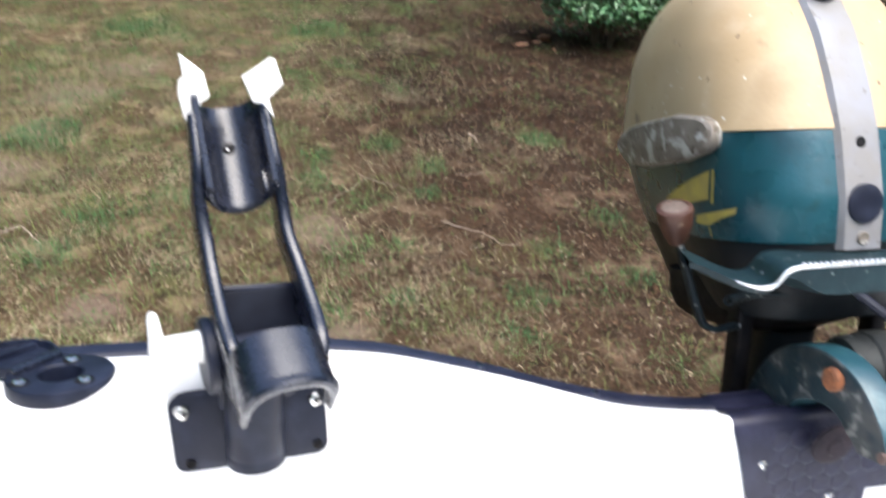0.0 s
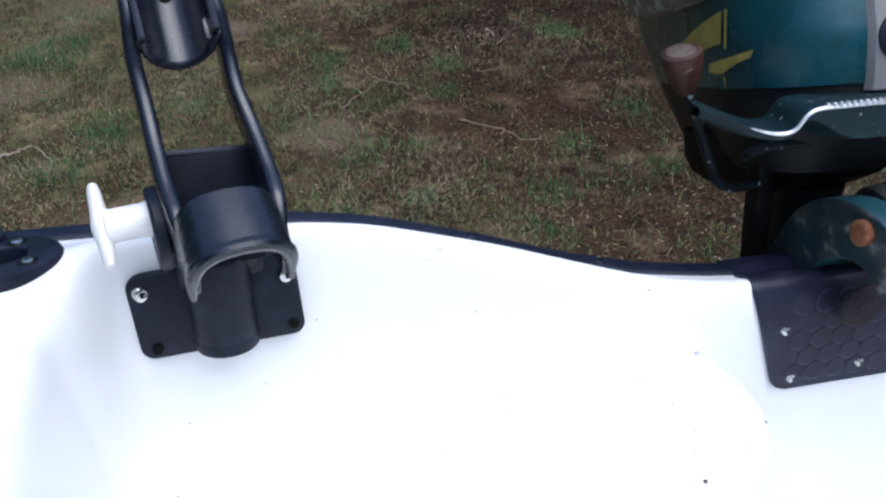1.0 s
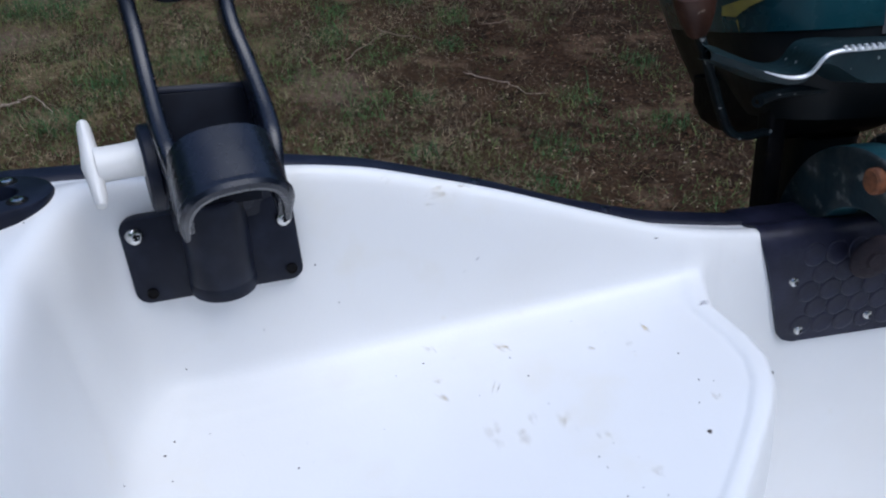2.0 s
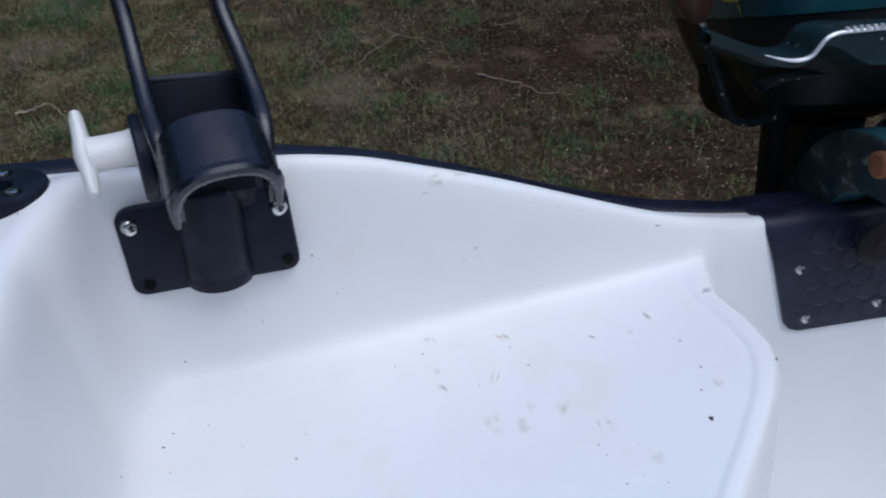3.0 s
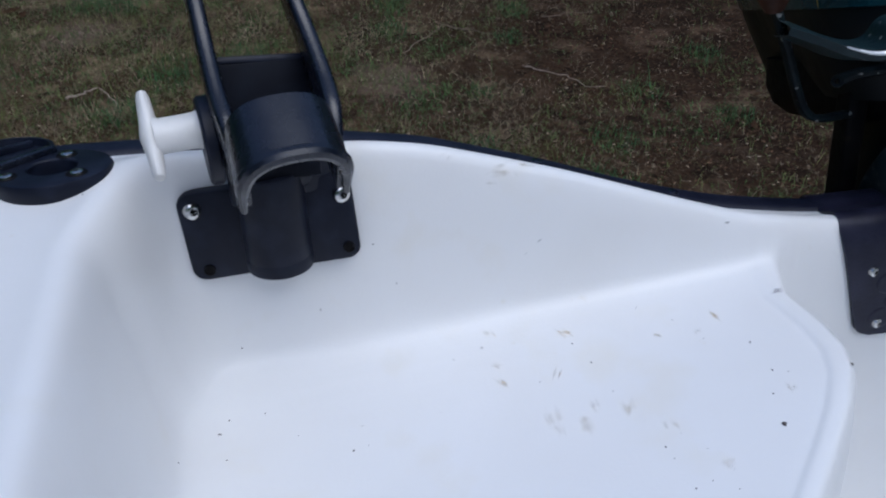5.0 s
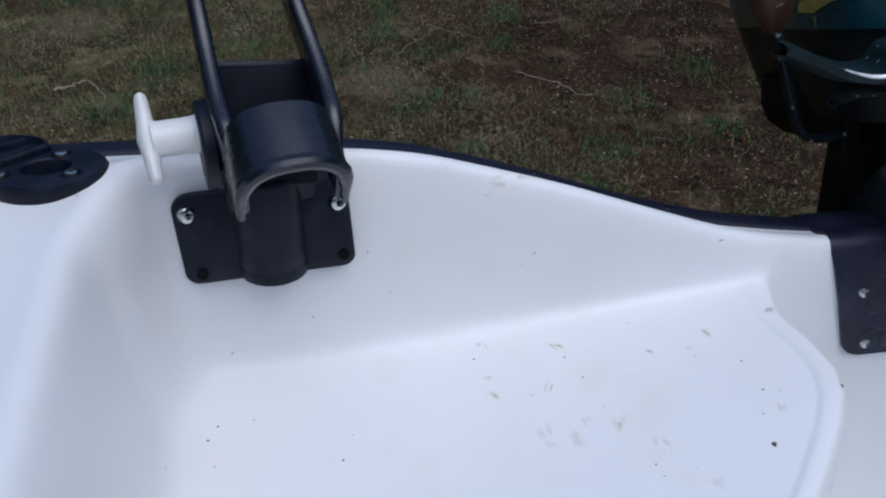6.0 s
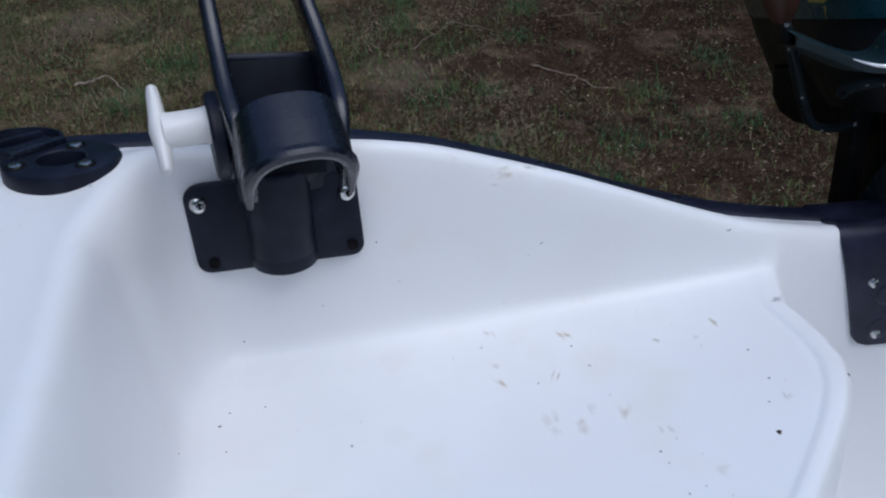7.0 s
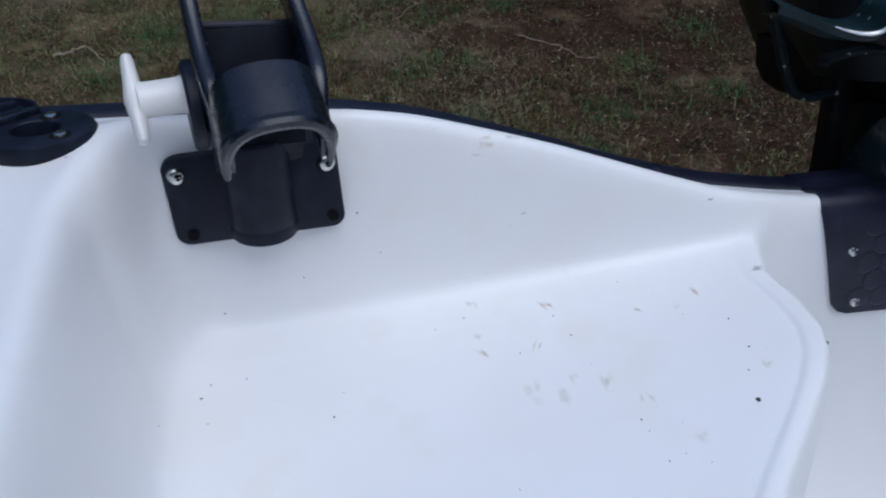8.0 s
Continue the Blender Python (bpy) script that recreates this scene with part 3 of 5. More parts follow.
def pad_curve(off):
    """Front-to-back line over the transom at the pad, pushed out by off."""
    ys = np.linspace(-0.05, 0.05, 400)
    zs = boat_z(np.full(400, MID), ys)
    keep = zs > 0.671
    ys, zs = ys[keep], zs[keep]
    ty, tz = np.gradient(ys), np.gradient(zs)
    ln = np.hypot(ty, tz)
    ny, nz = -tz / ln, ty / ln
    py, pz = ys + ny * off, zs + nz * off
    py, pz = np.append(py, [0.060, 0.073, 0.077, 0.077]), np.append(pz, [pz[-1] + 0.001, pz[-1] - 0.002, pz[-1] - 0.008, pz[-1] - 0.03])
    arc = np.concatenate([[0], np.cumsum(np.hypot(np.diff(py), np.diff(pz)))])
    s = np.linspace(0, arc[-1], 60)
    return np.interp(s, arc, py), np.interp(s, arc, pz), s


def transom_pad():
    e = empty("transom_pad", Matrix(), "black rubber motor pad with fish-scale relief folded over the transom", "pad")
    vs, fs = [], []
    cols = 250

    def notch(x):
        """Height of the cut-out under the clamps, its outer corners rounded."""
        u = abs(x - 0.660) - 0.065
        return 0.020 if u < 0 else 0.008 - math.sqrt(0.008 ** 2 - max(0.0, 0.008 - u) ** 2)
    for off in (0.0045, -0.004):
        py, pz, s = pad_curve(off)
        for y, z, d in zip(py, pz, s):
            r = 0.011
            inset = r - math.sqrt(max(r * r - max(r - d, 0) ** 2, 0))
            slant = 0.030 * max(0.0, 1 - d / 0.095)
            a, b = PAD_X0 + inset + slant, PAD_X1 - inset - slant
            for k in range(cols + 1):
                x = a + (b - a) * k / cols
                g = notch(x) + d * (1 - notch(x) / s[-1])
                vs.append((x, float(np.interp(g, s, py)), float(np.interp(g, s, pz))))
    w, rows = cols + 1, len(s)
    n = rows * w
    for j in range(rows - 1):
        for i in range(cols):
            q = (j * w + i, j * w + i + 1, (j + 1) * w + i + 1, (j + 1) * w + i)
            fs += [q, tuple(v + n for v in reversed(q))]
        fs += [(j * w, (j + 1) * w, (j + 1) * w + n, j * w + n), (j * w + cols, j * w + cols + n, (j + 1) * w + cols + n, (j + 1) * w + cols)]
    for i in range(cols):
        a = (rows - 1) * w + i
        fs += [(i, i + n, i + 1 + n, i + 1), (a, a + 1, a + 1 + n, a + n)]
    me = mesh_of(vs, fs, M_PAD)
    me.set_sharp_from_angle(angle=radians(40))
    plate = part("plate", me, None, e)
    py, pz, s = pad_curve(0.0045)
    ang = lambda d: math.degrees(math.atan2(np.interp(d + 0.004, s, pz) - np.interp(d - 0.004, s, pz), np.interp(d + 0.004, s, py) - np.interp(d - 0.004, s, py)))
    scale_me = bpy.data.meshes.new("scale")
    bm = bmesh.new()      # one crescent scale: a low disc with its upper side sunk
    rings = []
    for r, h in ((0.0, 0.0004), (0.006, 0.0003), (0.0088, 0.0008), (0.0099, 0.0003), (0.0102, -0.0006)):
        rings.append([bm.verts.new((r * math.cos(t), r * math.sin(t), h * (0.55 + 0.45 * math.cos(t - 3.5)) if h > 0 else h)) for t in np.linspace(0, 2 * math.pi, 14, endpoint=False)] if r else [bm.verts.new((0, 0, h * 0.5))])
    for a, b in zip(rings, rings[1:]):
        for k in range(14):
            j = (k + 1) % 14
            bm.faces.new((a[0], b[k], b[j]) if len(a) == 1 else (a[k], b[k], b[j], a[j]))
    bm.to_mesh(scale_me)
    bm.free()
    scale_me.materials.append(M_PAD)
    scale_me.polygons.foreach_set("use_smooth", [True] * len(scale_me.polygons))
    for row in range(5):
        d = 0.016 + row * 0.0165
        for col in range(14):
            x = PAD_X0 + 0.046 + col * 0.0195 + (0.0098 if row % 2 else 0)
            if x > PAD_X1 - 0.04 or (abs(x - 0.660) < 0.078 and d < 0.038) or x < PAD_X0 + 0.050 - 0.3 * d:
                continue
            part("scale", scale_me, None, plate, "", pose(x, np.interp(d, s, py), np.interp(d, s, pz), ang(d), 0, 0))
    for x, z in ((0.4807, 0.734), (0.4945, 0.6855), (0.557, 0.691), (0.730, 0.736)):
        d = float(np.interp(z, pz[:24], s[:24]))
        screw(e, "screw", pose(x, np.interp(d, s, py), z, ang(d), 0, 20), 0.0042, 0.0028)
    return e


transom_pad()

# ---- flush rod holder let into the corner deck, its cap flipped open ----
def flush_holder():
    e = empty("flush_rod_holder", pose(HOLE[0], HOLE[1], 0.8760, -6, 0, 0), "black plastic flush rod holder set into the deck with open cap", "rod holder")
    part("flange", lathe([(0.0330, -0.0045), (0.0339, -0.0030), (0.0340, 0.0045), (0.0330, 0.0068), (0.0312, 0.0075), (0.0150, 0.0075), (0.0140, 0.0068), (0.0135, 0.0045), (0.0130, -0.02), (0.0126, -0.09), (0, -0.09)], 48), M_BLACKDULL, e, "thick black moulded flange and tube", Matrix.Translation((0.002, 0.001, 0)) @ Matrix.Diagonal((1, 0.84, 1, 1)))
    for a, r in ((-33, 0.0222), (70, 0.0195), (204, 0.0226)):
        at = (r * math.cos(radians(a)), r * math.sin(radians(a)))
        part("countersink", lathe([(0.0062, 0.0), (0.0060, 0.0003), (0.0050, 0.0002), (0, 0.0001)], 20), M_DARK, e, "", Matrix.Translation((*at, 0.0075)))
        screw(e, "screw", pose(*at, 0.0076, 0, 0, a), 0.0040, 0.0018)
    u = Matrix.Rotation(radians(134), 4, 'Z')
    part("hinge", moved(box(0.006, 0.036, 0.006, 0.002), u), M_BLACK, e, "black hinge bar of the cap", Matrix.Translation((-0.0145, 0.0150, 0.0085)))
    cap = part("cap", lathe([(0, 0.0), (0.020, 0.0), (0.0255, 0.001), (0.0265, 0.004), (0.0260, 0.0090), (0.0235, 0.0092), (0.0228, 0.0045), (0.008, 0.004), (0, 0.004)], 40), M_BLACKDULL, e, "open dished cap",
               Matrix.Translation((-0.0310, 0.0325, -0.0005)) @ pose(0, 0, 0, -4, 2, 0))
    for d in (-0.011, 0.009):
        part("rib", moved(box(0.0045, 0.040, 0.0045, 0.001, (d, 0, 0.006)), u), M_BLACKDULL, cap)
    return e


flush_holder()


# ---- dirt on the white moulding ----
def wall_y(x, z):
    ys = np.linspace(-0.03, 0.03, 600)
    return float(np.interp(z, boat_z(np.full(600, x), ys), ys))


def blob(x, y, sx, sy, turn, thick, seed):
    """A ragged flat fleck lying on the moulding at x, y."""
    r = np.random.default_rng(seed)
    e = 0.002
    f = lambda a, b: float(boat_z(np.float64(a), np.float64(b)))
    n = Vector((-(f(x + e, y) - f(x - e, y)) / (2 * e), -(f(x, y + e) - f(x, y - e)) / (2 * e), 1)).normalized()
    m = Matrix.Translation(Vector((x, y, f(x, y))) + n * 0.0003) @ n.to_track_quat('Z', 'Y').to_matrix().to_4x4() @ pose(0, 0, 0, 0, 0, turn)
    bm = bmesh.new()
    k = 14
    rad = [r.uniform(0.55, 1.1) for _ in range(k)]
    rim_ = [bm.verts.new(m @ Vector((sx * q * math.cos(2 * math.pi * i / k), sy * q * math.sin(2 * math.pi * i / k), 0))) for i, q in enumerate(rad)]
    top = bm.verts.new(m @ Vector((0, 0, thick)))
    for i in range(k):
        bm.faces.new((rim_[i], rim_[(i + 1) % k], top))
    return bm


SPECKS = [(0.3308, -0.1405, 2.4), (0.3436, -0.0982, 1.0), (0.3353, -0.1168, 0.9), (0.3418, -0.0713, 1.1), (0.241, -0.0598, 0.9), (0.234, -0.0403, 0.9), (0.1754, -0.0284, 0.9),
          (0.0027, -0.0643, 1.3), (0.084, -0.091, 1.1), (0.008, -0.0855, 0.7), (-0.0176, -0.0946, 0.7), (0.0079, -0.0527, 1.0), (0.2057, -0.067, 0.7), (0.2613, -0.1382, 0.9), (0.2665, -0.1702, 0.7),
          (0.0302, -0.0488, 0.7), (0.110, wall_y(0.110, 0.808), 0.9), (0.0715, wall_y(0.0715, 0.763), 0.7), (0.0168, wall_y(0.0168, 0.7416), 0.8), (0.1236, wall_y(0.1236, 0.777), 0.6), (0.3909, -0.1051, 2.0)]
bm = None
for k, (x, y, q) in enumerate(SPECKS):
    one = blob(x, y, 0.0009 * q, 0.0007 * q, 40 * k, 0.0005 * q, k)
    bm = one if bm is None else join(bm, one)
rs = np.random.default_rng(77)
for k in range(34):
    x, y = rs.uniform(0.0, 0.36), rs.uniform(-0.30, -0.02)
    if float(seat_edge_dist(np.float64(x), np.float64(y))) < -0.015:
        bm = join(bm, blob(x, y, rs.uniform(0.0003, 0.0006), rs.uniform(0.0002, 0.0005), rs.uniform(0, 180), 0.0002, 300 + k))
thing("dirt_specks", bm, M_SPECK, "tiny dark crumbs of dirt on the white seat", "dirt", kind="stuff", smooth=False)
SMEARS = [(0.1819, -0.0467, 4, 1.6, 0), (0.181, -0.0609, 4, 2.0, 10), (0.2336, -0.096, 5, 2.2, -5), (0.2227, -0.1096, 7, 3.5, 0), (0.2059, -0.1015, 9, 3.0, 10), (0.2902, -0.0484, 3, 2.0, 20), (0.2321, -0.0307, 4, 2.0, 0),
          (0.2193, -0.0642, 5, 1.2, -30), (0.1816, -0.0182, 4, 1.2, -30), (0.3489, -0.1152, 3, 2.0, -30), (0.2895, -0.1614, 2.5, 4.5, 20), (0.2112, 0.0191, 5, 1.8, -15), (0.1975, 0.016, 6, 2.2, -10), (0.1898, 0.0134, 4, 2.0, 0),
          (0.161, 0.0166, 4, 1.8, 0), (0.2703, -0.1217, 6, 3, 0), (0.2514, -0.1063, 9, 3, -10), (0.3158, -0.0532, 3, 1.6, 10), (0.3322, -0.0408, 4, 1.8, 0)]
bm = None
for k, (x, y, a, c, turn) in enumerate(SMEARS):
    for j in range(3):
        u, v, q = rs.normal(0, 0.4) * a * 0.001, rs.normal(0, 0.4) * c * 0.001, rs.uniform(0.5, 1.1)
        one = blob(x + u * math.cos(radians(turn)) - v * math.sin(radians(turn)), y + u * math.sin(radians(turn)) + v * math.cos(radians(turn)), a * 0.0018 * q, c * 0.0012 * q, turn + rs.uniform(-25, 25), 0.0001, 40 + 9 * k + j)
        bm = one if bm is None else join(bm, one)
def stain(name, bm, mat, label):
    ob = thing(name, bm, mat, label, "stain", kind="stuff")
    n = len(ob.data.vertices)
    ob.data.attributes.new("thickness", 'FLOAT', 'POINT').data.foreach_set("value", (np.arange(n) % 15 == 14).astype(np.float32))


stain("brown_smears", bm, M_SMEAR, "faint brown smears dried on the white seat")
bm = join(blob(0.379, -0.031, 0.0075, 0.0036, -15, 0.0002, 90), blob(0.221, 0.0066, 0.0035, 0.0007, 35, 0.0001, 91), blob(0.2115, 0.0053, 0.0028, 0.0006, 40, 0.0001, 92), blob(-0.0498, -0.0175, 0.0022, 0.0010, 20, 0.0001, 94), blob(0.3562, wall_y(0.3562, 0.792), 0.003, 0.001, 0, 0.0001, 93))
stain("scuffs", bm, M_SCUFF, "small grey scuff marks on the white plastic")


# ---- adjustable rod holder on its wall bracket ----
def loft(rings, cap=True):
    bm = bmesh.new()
    vs = [[bm.verts.new(p) for p in r] for r in rings]
    m = len(vs[0])
    for a, b in zip(vs, vs[1:]):
        for k in range(m):
            bm.faces.new((a[k], a[(k + 1) % m], b[(k + 1) % m], b[k]))
    if cap:
        bm.faces.new(vs[0][::-1])
        bm.faces.new(vs[-1])
    return bm


CLIP_R, CLIP_L = (0.0202, 0.0418, 1.063), (-0.0205, 0.0572, 1.058)


def rod_holder():
    e = empty("rod_holder", Matrix(), "black plastic adjustable rod holder with white knob on the wall", "rod holder")
    lean = Matrix.Translation((0.0480, 0.0009, 0.8330)) @ pose(0, 0, 0, -6.5, 0, 0) @ pose(0, 0, 0, 0, -3.2, 0)
    br = part("bracket", prism(rounded_rect(-0.0530, -0.0308, 0.0528, 0.0290, 0.0085), 0.0095, 0.0016), M_BLACKDULL, e, "dusty black mounting plate", lean)
    boss = loft([[(0.0512 + 0.0205 * math.cos(t) * k, -0.002 - yo + 0.0205 * math.sin(t) * k, z - 0.002 * math.sin(t) * (z < 0.824)) for t in np.linspace(0, 2 * math.pi, 32, endpoint=False)]
                 for z, k, yo in ((0.8068, 0.94, 0.001), (0.8075, 0.98, 0.001), (0.8095, 1.0, 0.001), (0.822, 1.0, 0.001), (0.85, 0.985, 0.0), (0.874, 0.975, 0.0), (0.876, 0.94, 0.0))])
    part("boss", boss, M_BLACKDULL, br, "vertical round socket", lean.inverted())
    part("collar", loft([[(0.0512 + r * math.cos(t), -0.003 + r * math.sin(t), z - 0.002 * math.sin(t)) for t in np.linspace(0, 2 * math.pi, 32, endpoint=False)]
                         for z, r in ((0.8066, 0.0195), (0.8075, 0.0207), (0.8150, 0.0210), (0.8165, 0.0204))]), M_BLACKDULL, br, "", lean.inverted())
    for x, z in ((-0.0442, 0.0183), (0.0458, 0.0150)):
        screw(br, "screw", Matrix.Translation((x, 0, z)) @ pose(0, 0, 0, 90, 0, 25), 0.0056, 0.0036)
    for x, z in ((-0.0425, -0.0235), (0.0455, -0.0222)):
        part("screw_hole", lathe([(0.0038, -0.001), (0.0036, 0.0004), (0.0030, 0.0005), (0.0026, -0.0005), (0, -0.0006)], 16), M_DARK, br, "", Matrix.Translation((x, -0.0009, z)) @ pose(0, 0, 0, 90, 0, 0))

    # swivelled body: saddle, pocket, rails and cradle along an axis that leans back
    base = pose(0.0545, 0.0, 0, 0, 0, 11.5)

    def arch(half, height, n=18, power=2.5):
        """Half outline of the saddle from tip to tip, (across, up)."""
        leg = height - half
        out = [(-half, 0.0)]
        for k in range(n + 1):
            t = math.pi * (1 - k / n)
            c, d = math.cos(t), math.sin(t)
            r = (abs(c) ** power + abs(d) ** power) ** (-1 / power)
            out.append((half * c * r, leg + half * d * r))
        return out + [(half, 0.0)]

    rings = []
    for f in np.linspace(0.15, 1, 8):
        yb, zb = -0.038 - 0.035 * f, 0.913 - 0.018 * f
        half, height, th = 0.0282 + 0.0010 * f, 0.039 + 0.001 * f, 0.0045
        o, i_ = arch(half, height), arch(half - 0.0072, height - th)
        rings.append([(u, yb - 0.40 * v, zb + 0.92 * v) for u, v in o + i_[::-1]])
    bm = loft(rings)
    lip = [(u, -0.0745 - 0.40 * v, 0.8935 + 0.92 * v) for u, v in arch(0.0266, 0.0380)]
    bm = join(bm, sweep(lip, circle(0.0038, 10), up=(0, 1, 0), scale=lambda f: 0.5 + 0.65 * min(1.0, 6 * f, 6 * (1 - f))))
    h = part("yoke", bm, M_BLACK, e, "glossy curved saddle over the pivot", base)
    part("tongue", box(0.044, 0.030, 0.050, 0.006), M_BLACKDULL, h, "", pose(0, 0.000, 0.888, 14, 0, 0))
    part("back_plate", box(0.064, 0.005, 0.062, 0.002), M_BLACKDULL, h, "", pose(0.005, 0.003, 0.884, -4, 0, 0))
    part("web", box(0.053, 0.0045, 0.068, 0.0015), M_POCKETSHADE, h, "back wall of the pocket", pose(0.0015, -0.004, 0.906, -18, 4, 0))
    part("top_edge", box(0.054, 0.0048, 0.0045, 0.0015), M_BLACKDULL, h, "thick top edge of the pocket", pose(0.0015, 0.0070, 0.9390, -36, 6, 0))
    for sgn in (-1, 1):
        wide = 0.0045 if sgn > 0 else 0.0
        lane = spline([(sgn * 0.0245 + wide * 0.9, -0.056, 0.913), (sgn * 0.0250 + wide, -0.044, 0.921), (sgn * 0.0262 + wide, -0.022, 0.932), (sgn * 0.0258 + wide * 0.8, 0.004, 0.949), (sgn * 0.0256 + wide * 0.2, 0.020, 0.966),
                       (sgn * 0.0262, 0.030, 0.983), (sgn * 0.0256, 0.036, 1.000), (sgn * 0.0238, 0.042, 1.016), (sgn * 0.0225, 0.058, 1.040)], 6)
        part("arm", sweep(lane, rounded_rect(-0.0044, -0.0115, 0.0044, 0.0115, 0.0034, 3), up=(0, -0.75, 0.66), scale=lambda f: min(1.1, 0.55 + 4 * f) - 0.2 * f), M_BLACK, h, "curved side rail")
    # side cheek of the pocket
    for sgn in (-1, 1):
        cheek = prism([(-0.066, 0.900), (-0.040, 0.893), (-0.012, 0.905), (0.010, 0.938), (0.006, 0.945), (-0.030, 0.935), (-0.056, 0.921)], 0.004, 0.001)
        part("cheek", cheek, M_BLACK, h, "", Matrix.Translation((sgn * 0.0268 + (0.0045 if sgn > 0 else 0.002), 0, 0)) @ pose(0, 0, 0, 0, 0, 90))
    # trough: a half tube open to the front, along the leaning axis
    ax, nn = Vector((0, 0.616, 0.788)), Vector((0, 0.788, -0.616))
    start = Vector((0, 0.0222, 1.0042))
    tr = []
    for f in np.linspace(0, 1, 9):
        c = start + ax * (0.061 * f)
        def row(r):
            out = []
            for t in np.linspace(-0.10, math.pi + 0.10, 21):
                d = math.sin(t)
                p = c + Vector((1, 0, 0)) * (r * math.cos(t)) + nn * (r * 1.15 * d if d > 0 else 0.022 * 0.9 * d * 2.2)
                out.append(p - ax * (0.009 * max(d, 0) * (1 - f)))
            return out
        tr.append(row(0.0222) + row(0.0192)[::-1])
    cradle = part("cradle", loft(tr), M_BLACK, h, "half-round rod cradle")
    for sgn in (-1, 1):
        a, b = start + Vector((sgn * 0.0207, 0, 0)) - nn * 0.003, start + ax * 0.061 + Vector((sgn * 0.0207, 0, 0)) - nn * 0.003
        part("edge", sweep([a, a.lerp(b, 0.5), b], circle(0.0024, 8)), M_BLACK, cradle, "rounded shiny edge")
    foot = [start + Vector((0.0207 * math.cos(t), 0, 0)) + nn * (0.0238 * math.sin(t)) - ax * (0.009 * math.sin(t)) for t in np.linspace(0.02, math.pi - 0.02, 22)]
    part("edge", sweep(foot, circle(0.0026, 8), up=(0, 0.616, 0.788)), M_BLACK, cradle, "thick rounded lower edge")
    seat_c = start + ax * 0.033 + nn * 0.0217
    hole = part("screw_hole", lathe([(0.0040, -0.002), (0.0040, 0.0006), (0.0034, 0.0009), (0.0030, 0.0003), (0, 0.0002)], 16), M_DARK, cradle, "", Matrix.Translation(seat_c) @ pose(0, 0, 0, 38, 0, 0))
    # a tiny bright disc set in for the glint of steel in the hole
    part("screw_tip", lathe([(0, 0.0002), (0.0009, 0.0002), (0.0007, 0.0007), (0, 0.0008)], 10), M_CHROME, hole, "", Matrix.Translation((-0.0012, -0.0012, 0)))
    part("lug", box(0.005, 0.004, 0.013, 0.001), M_BLACK, cradle, "", pose(0.0172, 0.030, 1.003, -38, 0, 0))
    # white retaining clips at the mouth of the cradle
    clip_r = prism([(-0.0129, 0.0054), (0.0060, 0.0164), (0.0085, 0.0160), (0.0129, 0.0003), (0.0030, -0.0085), (0.0058, -0.0217), (-0.0010, -0.0115), (-0.0075, -0.0105)][::-1], 0.0035, 0.001)
    part("clip", clip_r, M_KNOB, h, "white plastic retaining tab", pose(*CLIP_R, -8, 0, 0))
    clip_l = prism([(-0.0072, 0.0233), (0.0070, 0.0110), (0.0098, -0.0045), (0.004, -0.008), (-0.003, -0.027), (-0.0075, -0.0164), (-0.0095, -0.0028), (-0.0085, 0.0057), (-0.0055, 0.0087), (-0.0062, 0.014)][::-1], 0.0035, 0.001)
    part("clip", clip_l, M_KNOB, h, "white plastic retaining tab", pose(*CLIP_L, -8, 0, 0))
    # clamp knob beside the pivot
    part("washer", lathe([(0, 0), (0.0235, 0), (0.025, 0.0015), (0.025, 0.0065), (0.0235, 0.008), (0, 0.008)], 32), M_BLACKDULL, h, "ratchet disc", Matrix.Translation((-0.0290, -0.008, 0.903)) @ pose(0, 0, 0, 0, -90, 0))
    knob = part("knob", lathe([(0, 0), (0.0108, 0), (0.0110, 0.0015), (0.0105, 0.003), (0.0100, 0.005), (0.0098, 0.012), (0.0098, 0.022), (0.0106, 0.026), (0, 0.027)], 28), M_KNOB, h, "white nylon clamp knob",
                Matrix.Translation((-0.0350, -0.005, 0.909)) @ pose(0, 0, 0, 0, -90, 0))
    bar = loft([[(0.0062 * k * math.cos(t) * kx, 0.0075 * k * math.sin(t), z) for t in np.linspace(0, 2 * math.pi, 14, endpoint=False)]
                for z, k, kx in ((-0.0268, 0.4, 0.65), (-0.0260, 0.72, 0.65), (-0.023, 0.86, 0.7), (-0.010, 0.92, 0.8), (0, 1.08, 0.9), (0.012, 0.94, 0.8), (0.025, 0.88, 0.7), (0.0285, 0.74, 0.65), (0.0298, 0.4, 0.65))])
    part("grip", bar, M_KNOB, knob, "", Matrix.Translation((0, 0, 0.028)) @ pose(0, 0, 0, 0, 90, 0) @ pose(0, 0, 0, -46, 0, 0) @ Matrix.Diagonal((1, 1, 0.90, 1)))
    return e


rod_holder()


# ---- outboard motor clamped on the transom ----
MOTOR = pose(0.565, 0.045, 0.815, -20, 0, 0)          # the tilted motor's frame, at its pivot
COWL_A, COWL_B, COWL_Y = 0.117, 0.165, 0.145          # half width, half depth, centre behind the pivot
COWL_Z = [0.030, 0.055, 0.09, 0.14, 0.20, 0.24, 0.28, 0.312, 0.331, 0.350, 0.364, 0.370]
COWL_SA = [0.72, 0.80, 0.90, 0.96, 1.0, 1.0, 0.97, 0.87, 0.76, 0.58, 0.32, 0.0]
COWL_SB = [0.86, 0.92, 0.98, 1.005, 0.955, 0.885, 0.79, 0.68, 0.59, 0.45, 0.26, 0.0]
CZ = np.linspace(0.030, 0.370, 171)
